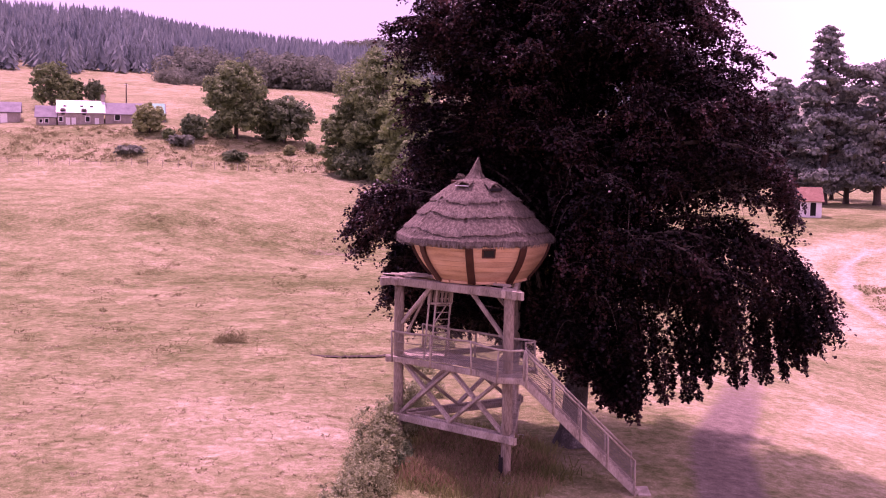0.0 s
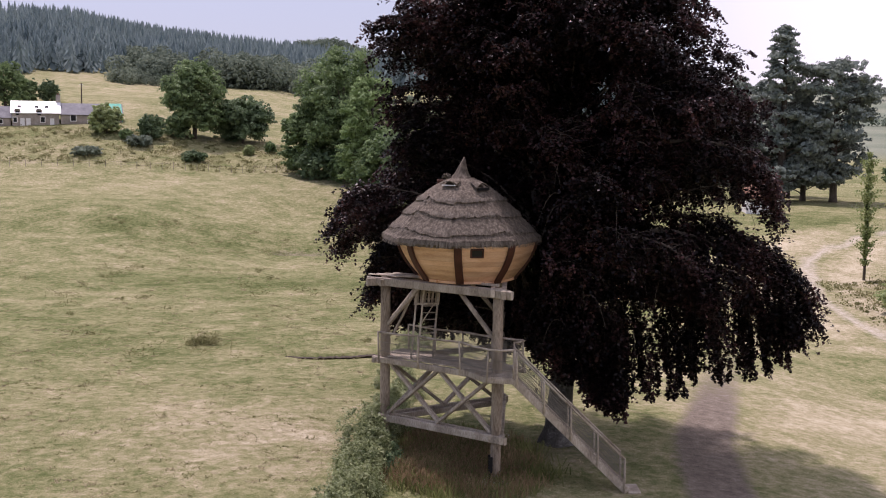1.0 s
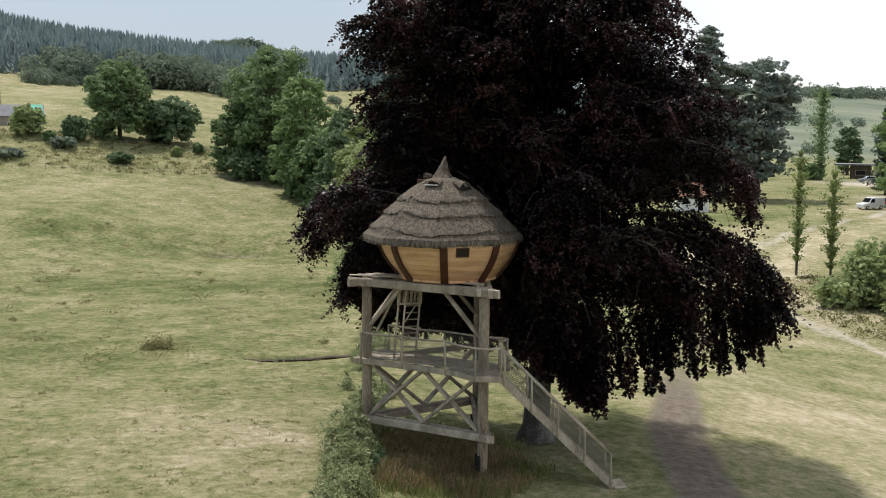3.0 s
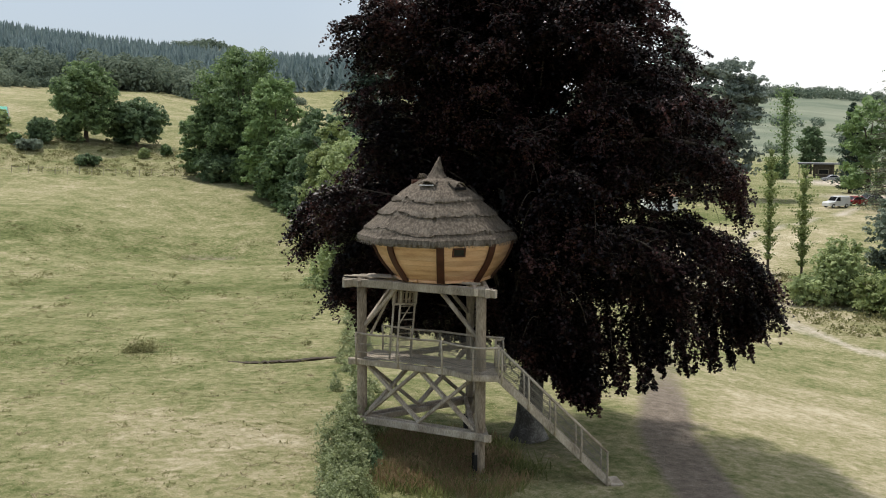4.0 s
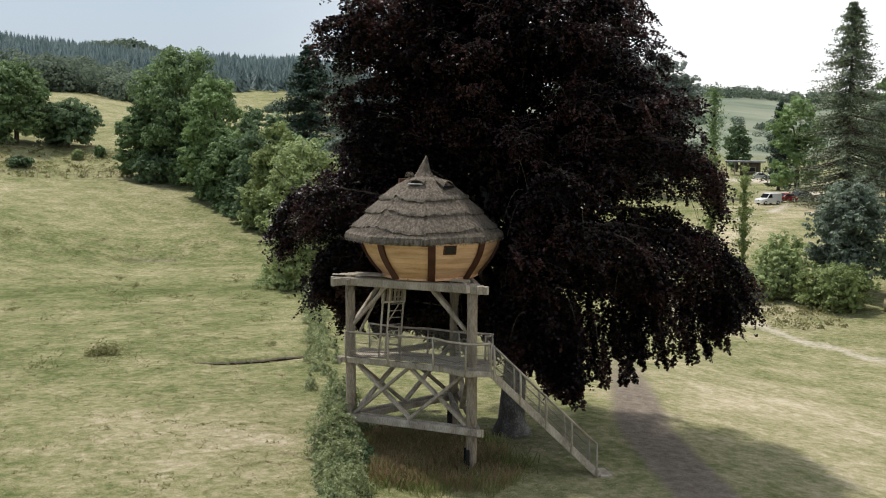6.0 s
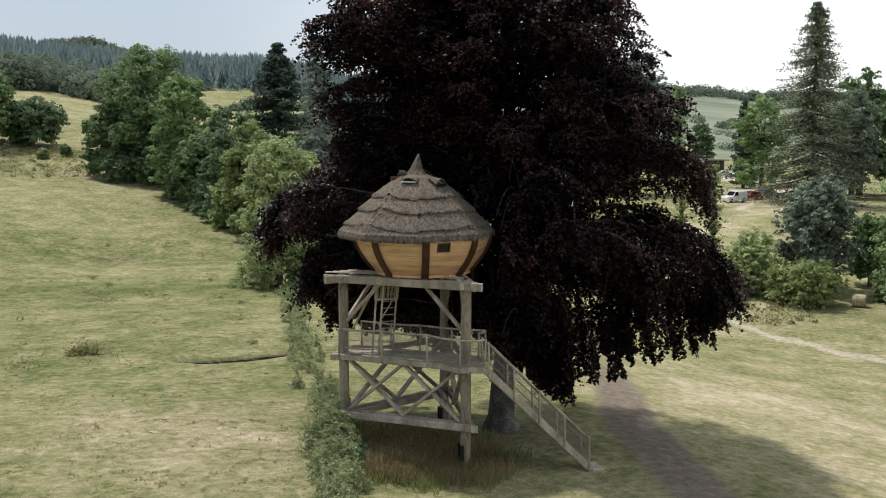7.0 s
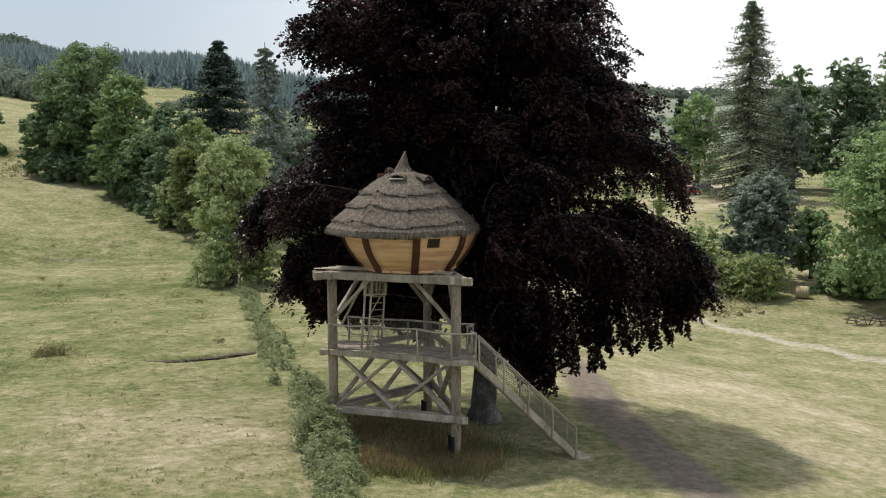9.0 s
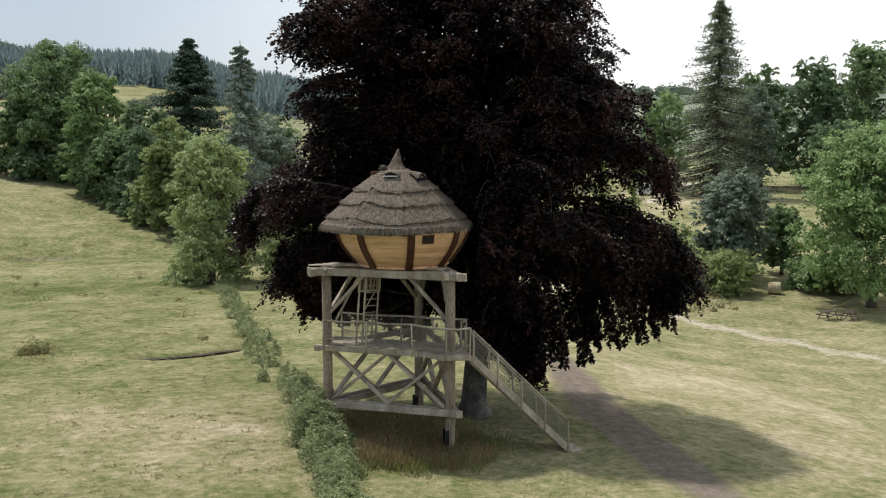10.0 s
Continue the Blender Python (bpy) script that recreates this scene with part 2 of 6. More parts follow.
def box_between(bm, a, b, w, h, up=(0, 0, 1), bevel=0.015):
    """A squared timber from a to b, w wide and h high, with worn edges."""
    a, b = Vector(a), Vector(b)
    along = (b - a).normalized()
    side = along.cross(Vector(up))
    if side.length < 1e-4:
        side = along.cross(Vector((0, 1, 0)))
    side.normalize()
    top = side.cross(along).normalized()
    made = []
    c = bevel
    ring = [(-w / 2 + c, -h / 2), (w / 2 - c, -h / 2), (w / 2, -h / 2 + c), (w / 2, h / 2 - c), (w / 2 - c, h / 2), (-w / 2 + c, h / 2), (-w / 2, h / 2 - c), (-w / 2, -h / 2 + c)]
    for end in (a, b):
        made.append([bm.verts.new(end + side * u + top * v) for u, v in ring])
    n = len(ring)
    for k in range(n):
        bm.faces.new((made[0][k], made[0][(k + 1) % n], made[1][(k + 1) % n], made[1][k]))
    bm.faces.new(made[0][::-1])
    bm.faces.new(made[1])
    return bm


def tube(bm, pts, radii, sides=8, cap=True, wob=0.0):
    """A tapered, slightly uneven tube through the points."""
    rings = []
    ref = Vector((0.3, 0.9, 0.2))
    for k, p in enumerate(pts):
        p = Vector(p)
        d = (Vector(pts[min(k + 1, len(pts) - 1)]) - Vector(pts[max(k - 1, 0)])).normalized()
        u = d.cross(ref)
        if u.length < 0.1:
            u = d.cross(Vector((1, 0, 0)))
        u.normalize()
        v = d.cross(u)
        ring = []
        for s in range(sides):
            a = 2 * math.pi * s / sides
            r = radii[k] * (1 + wob * noise.noise(p * 1.7 + Vector((s * 3.1, 0, 0))))
            ring.append(bm.verts.new(p + (u * math.cos(a) + v * math.sin(a)) * r))
        rings.append(ring)
    for a, b in zip(rings, rings[1:]):
        for s in range(sides):
            bm.faces.new((a[s], a[(s + 1) % sides], b[(s + 1) % sides], b[s]))
    if cap:
        bm.faces.new(rings[0][::-1])
        bm.faces.new(rings[-1])
    return bm


def log_bm(a, b, r, sides=12, wob=0.06):
    a, b = Vector(a), Vector(b)
    return tube(bmesh.new(), [a.lerp(b, k / 7) for k in range(8)], [r] * 8, sides, True, wob)


def timber(a, b, w, h, up=(0, 0, 1), bevel=0.018):
    return box_between(bmesh.new(), a, b, w, h, up, bevel)


def quads_mesh(name, corners, mat):
    """One mesh of many loose quads, from an array (n, 4, 3)."""
    n = len(corners)
    me = bpy.data.meshes.new(name)
    me.vertices.add(4 * n)
    me.vertices.foreach_set("co", np.asarray(corners, np.float32).ravel())
    me.loops.add(4 * n)
    me.loops.foreach_set("vertex_index", np.arange(4 * n, dtype=np.int32))
    me.polygons.add(n)
    me.polygons.foreach_set("loop_start", np.arange(0, 4 * n, 4, dtype=np.int32))
    me.polygons.foreach_set("loop_total", np.full(n, 4, np.int32))
    me.update(calc_edges=True)
    me.materials.append(mat)
    return me


def leaf_quads(rng, at, size, out=None, flat=0.5, ratio=0.6):
    """Pointed leaves at the places given; out: the ways they face, softened by chance."""
    n = len(at)
    nrm = rng.normal(size=(n, 3))
    if out is not None:
        nrm = nrm * (1 - flat) + out * flat * 1.6
    nrm /= np.linalg.norm(nrm, axis=1)[:, None] + 1e-9
    tip = rng.normal(size=(n, 3))
    tip -= nrm * (tip * nrm).sum(1)[:, None]
    tip /= np.linalg.norm(tip, axis=1)[:, None] + 1e-9
    side = np.cross(nrm, tip)
    s = (np.asarray(size) * rng.uniform(0.65, 1.3, n))[:, None]
    bend = nrm * s * 0.12
    return np.stack([at - tip * s * 0.5, at + side * s * ratio * 0.5 + bend, at + tip * s * 0.5, at - side * s * ratio * 0.5 + bend], 1)


# ---- ground ----
def sm(a, b, v):
    u = min(1.0, max(0.0, (v - a) / (b - a)))
    return u * u * (3 - 2 * u)


def bell(v, c, w):
    return math.exp(-((v - c) / w) ** 2)


RIDGE = [(-180, 60), (-40, 74), (-25, 86), (-17, 84), (-14, 75), (-9, 66), (-4.8, 60), (-0.6, 60), (3, 58), (4.5, 63), (6.5, 70), (7.6, 63), (10, 57), (15, 42), (22, 32), (26, 30), (29, 23), (40, 28), (90, 50), (180, 60)]


RISE = [(8, 0.0), (30, -0.5), (48, -0.9), (62, -1.3), (80, -1.6), (90, -1.6), (97, -0.4), (112, 1.4), (126, 3.5), (139, 4.9), (147, 5.8), (159, 8.0), (170, 9.5), (186, 12.2), (205, 14.9)]


def meadow_rise(y):
    """The west meadow's long section: falling to the stream, then climbing to the farm."""
    if y <= RISE[0][0] or y >= RISE[-1][0]:
        return RISE[0][1] if y <= RISE[0][0] else RISE[-1][1]
    k = next(i for i in range(len(RISE) - 1) if RISE[i][0] <= y <= RISE[i + 1][0])
    (y0, z0), (y1, z1) = RISE[k], RISE[k + 1]
    (ya, za), (yb, zb) = RISE[max(0, k - 1)], RISE[min(len(RISE) - 1, k + 2)]
    m0, m1 = (z1 - za) / (y1 - ya) * (y1 - y0), (zb - z0) / (yb - y0) * (y1 - y0)
    u = (y - y0) / (y1 - y0)
    return (2 * u ** 3 - 3 * u * u + 1) * z0 + (u ** 3 - 2 * u * u + u) * m0 + (3 * u * u - 2 * u ** 3) * z1 + (u ** 3 - u * u) * m1


def height(x, y):
    """Height of the ground: a meadow by the stream, a rise to the farm, hills all round."""
    east = sm(-6, 44, x - 0.06 * y)
    west = 1 - east
    z = -4.3 * sm(3, 40, x) * (1 - sm(38, 108, y)) + 1.2 * sm(70, 140, y) * east
    z += west * (0.35 * sm(-2, 10, -x) * (1 - sm(8, 22, y)) + meadow_rise(y) + 0.16 * min(18.0, max(0.0, -x - 18)) * bell(y, 97, 24) + 0.15 * min(22.0, max(0.0, -x - 31)) * sm(125, 165, y))
    far = math.hypot(x, y)
    if far > 180:
        turn = math.degrees(math.atan2(x, y))  # bearing from +y towards +x
        top = 60.0
        for (t0, h0), (t1, h1) in zip(RIDGE, RIDGE[1:]):
            if t0 <= turn <= t1:
                top = h0 + (h1 - h0) * (turn - t0) / (t1 - t0)
        z += (top - 18) * sm(220, 900, far) + 44 * sm(900, 1600, far) * sm(8, 20, turn) * (1 - sm(60, 90, turn))
        z += 74 * sm(1250, 1800, far) * bell(turn, -4.0, 4.0)
        z += sm(350, 700, far) * 6 * noise.noise(Vector((x / 260, y / 260, 1.7)))
    return z


DITCH = [(-10.4, 26.4), (-8.6, 25.2), (-6.6, 25.4), (-4.9, 26.3), (-3.9, 27.3)]
DITCH_FAR = [(-19.5, 92.5), (-16.5, 91.0), (-13.5, 91.4), (-11.5, 90.0)]
TRACK = [(6.6, -14), (7.6, -6), (8.4, 0.3), (9.6, 7), (12.2, 15), (17, 30), (24, 46), (33, 60)]
LANE = [(46.5, 8), (42.6, 26), (40, 36), (37.6, 46), (36.4, 57), (36.4, 68), (41, 84), (52, 97), (62, 106), (74, 118), (92, 138)]
LANE_SIDE = [(74, 118), (98, 122), (120, 126)]


def beside(x, y, line):
    """Distance to a line of points."""
    best = 1e9
    for (ax, ay), (bx, by) in zip(line, line[1:]):
        dx, dy = bx - ax, by - ay
        k = min(1.0, max(0.0, ((x - ax) * dx + (y - ay) * dy) / (dx * dx + dy * dy)))
        best = min(best, math.hypot(x - ax - k * dx, y - ay - k * dy))
    return best


def ground_at(x, y):
    """The ground as built, with ditches and small unevenness."""
    z = height(x, y)
    if -80 < x < 110 and -60 < y < 150:
        z += 0.07 * noise.noise(Vector((x * 0.35, y * 0.35, 0))) + 0.03 * noise.noise(Vector((x * 1.3, y * 1.3, 5)))
        if -16 < x < -2 and 18 < y < 32:
            z -= 0.65 * bell(beside(x, y, DITCH), 0, 0.5)
        if -24 < x < -8 and 85 < y < 98:
            z -= 0.55 * bell(beside(x, y, DITCH_FAR), 0, 0.8)
    return z


def zones(x, y):
    """Dryness, bare earth, gravel, painted distance haze on the far hills, 0 to 1."""
    dry = 0.445 + 0.06 * sm(-1, 14, x) * (1 - sm(80, 120, y))
    dry += 0.24 * bell(x, -9.5, 5.5) * bell(y, 5.5, 7) - 0.05 * bell(x, -24, 16) * bell(y, 48, 26)
    dry -= 0.13 * (bell(y, 63, 5) + 0.7 * bell(y, 90, 5)) * (1 - sm(0, 20, x))
    dry += 0.05 * sm(95, 125, y) * (1 - sm(0, 20, x))
    dry += 0.25 * bell(x, 21, 10) * bell(y, 14, 16) + 0.03 * sm(170, 230, y) * (1 - sm(-5, 20, x))
    dry += 0.38 * bell(beside(x, y, LANE), 4.5, 3.5) * sm(40, 60, y)
    dry -= 0.25 * bell(x, 55, 16) * bell(y, 110, 14)
    turn, far = math.degrees(math.atan2(x, y)), math.hypot(x, y)
    dry += 0.02 * sm(215, 250, far) * (1 - sm(380, 430, far)) * (1 - sm(2, 10, turn))
    dry -= 0.10 * sm(400, 600, far) * sm(6, 12, turn)
    earth = 0.95 * (1 - sm(0.5, 2.1, beside(x, y, TRACK))) * (1 - 0.55 * sm(6, 30, y)) * (0.6 + 0.4 * sm(-9, -3, y)) + 0.45 * (1 - sm(1.0, 5.5, math.hypot(x - 3.2, y - 4.0)))
    earth = max(earth, 0.35 * (1 - sm(0.35, 0.9, beside(x, y, DITCH))), 0.5 * (1 - sm(0.4, 1.2, beside(x, y, DITCH_FAR))))
    gravel = 0.62 * (1 - sm(0.5, 1.7, beside(x, y, LANE))) + 0.7 * (1 - sm(0.8, 1.8, beside(x, y, LANE_SIDE)))
    gravel = max(gravel, 0.8 * bell(x, 100, 14) * bell(y, 152, 13), 0.75 * bell(x, 118, 14) * bell(y, 205, 22))
    # share of haze put into the ground's colour, growing with distance
    haze_share = max(sm(330, 480, far) * sm(9, 14, turn), sm(1150, 1300, far))
    return max(0, min(1, dry)), max(0, min(1, earth)), max(0, min(1, gravel)), haze_share


def build_ground():
    n = 340
    us = np.linspace(-1, 1, n + 1)
    xs = 6 + 62 * us + 2300 * np.sign(us) * np.abs(us) ** 4.2
    ys = 24 + 62 * us + 2300 * np.sign(us) * np.abs(us) ** 4.2
    verts = [(x, y, ground_at(x, y)) for y in ys for x in xs]
    faces = [(j * (n + 1) + i, j * (n + 1) + i + 1, (j + 1) * (n + 1) + i + 1, (j + 1) * (n + 1) + i) for j in range(n) for i in range(n)]
    me = bpy.data.meshes.new("ground")
    me.from_pydata(verts, [], faces)
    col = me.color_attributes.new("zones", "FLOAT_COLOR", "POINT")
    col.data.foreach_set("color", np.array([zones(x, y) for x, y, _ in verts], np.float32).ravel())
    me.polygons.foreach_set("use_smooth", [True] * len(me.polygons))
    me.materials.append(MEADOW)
    tagged(new("ground", me), "meadow of green and sun-dried grass with a stream ditch", "ground", kind="structure")


build_ground()


def stream_bank():
    """The ditch's broken bank: a low face of bare soil under the turf, facing the near meadow."""
    bm = bmesh.new()
    rows = []
    for k in range(61):
        f = k / 60 * (len(DITCH) - 1)
        i = min(int(f), len(DITCH) - 2)
        x = DITCH[i][0] + (DITCH[i + 1][0] - DITCH[i][0]) * (f - i)
        y = DITCH[i][1] + (DITCH[i + 1][1] - DITCH[i][1]) * (f - i) + 0.10 * noise.noise(Vector((k * 0.35, 2, 0)))
        tall = 0.21 * sm(0, 20, min(k, 60 - k)) * (0.8 + 0.35 * noise.noise(Vector((k * 0.6, 9, 0))))
        z = height(x, y) + 0.05
        rows.append([bm.verts.new(v) for v in ((x, y - 0.12, z - 0.62), (x, y + 0.02, z - 0.25), (x, y - 0.05, z - 0.30 + tall), (x, y + 0.30, z - 0.28 + tall), (x, y + 0.45, z - 0.7))])
    for a, b in zip(rows, rows[1:]):
        for k in range(4):
            bm.faces.new((a[k], b[k], b[k + 1], a[k + 1]))
    me = mesh_of(bm, "stream_bank", SOIL)
    tagged(new("stream_bank", me), "dark broken soil bank of the stream ditch in the meadow", "bank", kind="structure")


stream_bank()


# ---- trees ----
def lobed_crown(rng, lobes, leaves, size, mat, clump=0.9, shell=0.5):
    """Leaves in clumps over a set of lobes (x, y, z, rx, ry, rz); uneven, with gaps."""
    lobes = np.array(lobes, float)
    weight = lobes[:, 3] * lobes[:, 4] + lobes[:, 4] * lobes[:, 5] + lobes[:, 3] * lobes[:, 5]
    per = 30
    n = max(1, leaves // per)
    which = rng.choice(len(lobes), n, p=weight / weight.sum())
    way = rng.normal(size=(n, 3))
    way[:, 2] = np.where(way[:, 2] < -0.2, way[:, 2] * 0.4, way[:, 2])
    way /= np.linalg.norm(way, axis=1)[:, None]
    far = 1 - shell * rng.random(n) ** 2.2
    far *= 1 + 0.14 * np.sin(way[:, 0] * 7 + which) * np.cos(way[:, 1] * 6 + 2 * which)
    mid = lobes[which, :3] + way * lobes[which, 3:] * far[:, None]
    dome = rng.normal(size=(n, per, 3))
    dome /= np.linalg.norm(dome, axis=2)[:, :, None]
    dome[:, :, 2] = np.where(dome[:, :, 2] < -0.3, -0.6 * dome[:, :, 2], dome[:, :, 2]) * 0.85
    at = mid[:, None] + dome * clump * rng.uniform(0.35, 0.75, (n, 1, 1)) * rng.uniform(0.7, 1.1, (n, per, 1))
    out = dome * 0.8 + way[:, None] * 0.35 + np.array([0, 0, 0.35])
    leaves_q = leaf_quads(rng, at.reshape(-1, 3), size, out.reshape(-1, 3), 0.62, 0.8)
    m = n * 4
    which = rng.choice(len(lobes), m, p=weight / weight.sum())
    way = rng.normal(size=(m, 3))
    way /= np.linalg.norm(way, axis=1)[:, None]
    inner = lobes[which, :3] + way * lobes[which, 3:] * rng.uniform(0.2, 0.72, (m, 1))
    core = leaf_quads(rng, inner, size * 2.4, None, 0.3, 0.8)
    return quads_mesh("crown", np.concatenate([leaves_q, core]), mat)


def tree_frame(t, h, r, rng, spread, limbs=7, lean=0.0, bark=None):
    """Trunk with limbs rising into the crown."""
    bark = bark or DARK_BARK
    top = Vector((lean * h, 0.02 * h, h * 0.72))
    part("trunk", tube(bmesh.new(), [(0, 0, -0.4), (0, 0, 0.25), (0.02 * h * lean, 0, h * 0.2), (lean * h * 0.5, 0.01 * h, h * 0.45), top], [r * 1.5, r * 1.15, r * 0.9, r * 0.6, r * 0.15], 9, True, 0.2), bark, t, smooth=True)
    for k in range(limbs):
        a = 2.4 * k + rng.uniform(-0.4, 0.4)
        z0 = h * rng.uniform(0.22, 0.5)
        d = spread * rng.uniform(0.55, 0.85)
        tip = (d * math.cos(a), d * math.sin(a), z0 + h * rng.uniform(0.15, 0.35))
        mid = (tip[0] * 0.45, tip[1] * 0.45, z0 + (tip[2] - z0) * 0.62)
        part("limb", tube(bmesh.new(), [(lean * z0 * 0.7, 0, z0 - 0.2), mid, tip], [r * 0.42, r * 0.28, r * 0.06], 6, True, 0.2), bark, t, smooth=True)


def broadleaf(name, x, y, h, w, mat, label, seed, leaves=9000, size=0.32, low=0.12, lobes=11, clump=1.0, bark=None, category="tree", sink=0.0, lean=0.0, group=""):
    """A broad tree or bush: trunk and limbs, and a crown of many clumps."""
    rng = np.random.default_rng(seed)
    t = thing(name, x, y, ground_at(x, y) - sink, label, category, group, rng.uniform(0, 360))
    tree_frame(t, h, max(0.06, h * 0.025), rng, w * 0.5, 7 if h > 7 else 3, lean, bark)
    r = w / 2
    shapes = []
    tall = h * (1 - low)
    count = lobes + 10
    for k in range(count):
        f = (k + 0.5) / count
        up = 1 - 1.98 * f
        a = 2.4 * k + rng.uniform(-0.5, 0.5)
        s = r * rng.uniform(0.24, 0.46)
        d = (r - s) * math.sqrt(max(0.0, 1 - up * up * (1.0 if up > 0 else 0.3))) * rng.uniform(0.8, 1.08)
        v = min(s * 0.95, tall * 0.3)
        shapes.append((d * math.cos(a), d * math.sin(a), h * low + tall * 0.5 + up * (tall * 0.5 - v) * rng.uniform(0.9, 1.0) - (0.6 * v if up < -0.2 else 0), s, s, v))
    shapes.append((0, 0, h * (low + 0.45 * (1 - low)), r * 0.52, r * 0.52, h * (1 - low) * 0.34))
    part("crown", lobed_crown(rng, shapes, int(leaves * 1.1), size * 1.0, mat, clump * w / 13, 0.4), mat, t)
    return t


def conifer(name, x, y, h, w, mat, label, seed, whorls=34, arms=7, droop=0.25, size=0.4, bare=0.1, tufts=4, per=12, soft=0.3, power=0.9, upturn=0.0, category="tree"):
    """A conifer: straight trunk, whorls of boughs set with tufts of needle sprays, gaps between them."""
    rng = np.random.default_rng(seed)
    t = thing(name, x, y, ground_at(x, y), label, category, "", rng.uniform(0, 360))
    part("trunk", tube(bmesh.new(), [(0, 0, -0.3), (0, 0, h * 0.1), (0, 0, h * 0.6), (0, 0, h)], [h * 0.022, h * 0.017, h * 0.009, 0.03], 8), DARK_BARK, t)
    boughs = bmesh.new()
    at, out = [], []
    for k in range(whorls):
        f = (k + rng.uniform(0, 0.7)) / whorls
        level, reach = h * (bare + (1 - bare) * f), w / 2 * (1 - f) ** power + 0.12
        for j in range(arms):
            a = rng.uniform(0, 6.283)
            z = level + rng.normal() * 0.25 * h / whorls
            d = reach * rng.uniform(0.55, 1.1) * (1 + 0.25 * noise.noise(Vector((math.cos(a) * 1.5, math.sin(a) * 1.5, z * 0.3 + seed))))
            spot = lambda g: np.array([d * g * math.cos(a), d * g * math.sin(a), z - droop * d * g + upturn * d * g * g])
            tube(boughs, [spot(g) for g in (0, 0.35, 0.7, 1.0)], [0.012 * d + 0.02, 0.009 * d + 0.015, 0.006 * d + 0.01, 0.008], 4, False)
            for g in np.linspace(0.25, 1, tufts):
                wide = soft * min(0.45 + 0.055 * d, 0.12 + 0.30 * d) * (1.15 - 0.45 * g)
                at.append(spot(g) + rng.normal(size=(per, 3)) * np.array([wide, wide, wide * 0.55]))
                out.append(np.tile([math.cos(a) * 0.4, math.sin(a) * 0.4, 0.9], (per, 1)))
    part("bough", boughs, DARK_BARK, t)["kind"] = "stuff"
    at, out = np.concatenate(at), np.concatenate(out)
    part("crown", quads_mesh("crown", leaf_quads(rng, at, size, out, 0.5, 0.55), mat), mat, t)
    return t


def cedar(x, y, h, w, seed, label, flat=False):
    """A cedar: bare lower trunk, level boughs carrying flat plates of needles."""
    rng = np.random.default_rng(seed)
    t = thing("cedar", x, y, ground_at(x, y), label, "tree", "cedars", rng.uniform(0, 360))
    bm = tube(bmesh.new(), [(0, 0, -0.4), (0, 0, 1), (0.2, 0, h * 0.4), (0, 0.2, h * 0.75), (0.1, 0, h * 0.97)], [h * 0.034, h * 0.026, h * 0.019, h * 0.010, 0.05], 9, True, 0.15)
    plates = []
    n = 95
    for k in range(n):
        f = (k + rng.random()) / n
        z = h * (0.13 + 0.85 * f)
        reach = w / 2 * ((1 - f) ** 0.55 if not flat else (0.55 + 0.9 * f - 0.95 * f ** 4)) * rng.uniform(0.35, 1.05)
        a = rng.uniform(0, 6.283)
        s = w * rng.uniform(0.09, 0.17) * (1.15 - 0.6 * f if not flat else 1)
        e = (reach * math.cos(a), reach * math.sin(a), z)
        tube(bm, [(0, 0, z - reach * 0.25), (e[0] * 0.5, e[1] * 0.5, z - reach * 0.05), e], [0.13, 0.08, 0.03], 5, False, 0.2)
        plates.append((*e, s * 1.25, s * 1.25, s * 0.62))
    part("trunk", bm, DARK_BARK, t)
    part("crown", lobed_crown(rng, plates, 34000, 0.36, CEDAR, 0.9, 0.8), CEDAR, t)


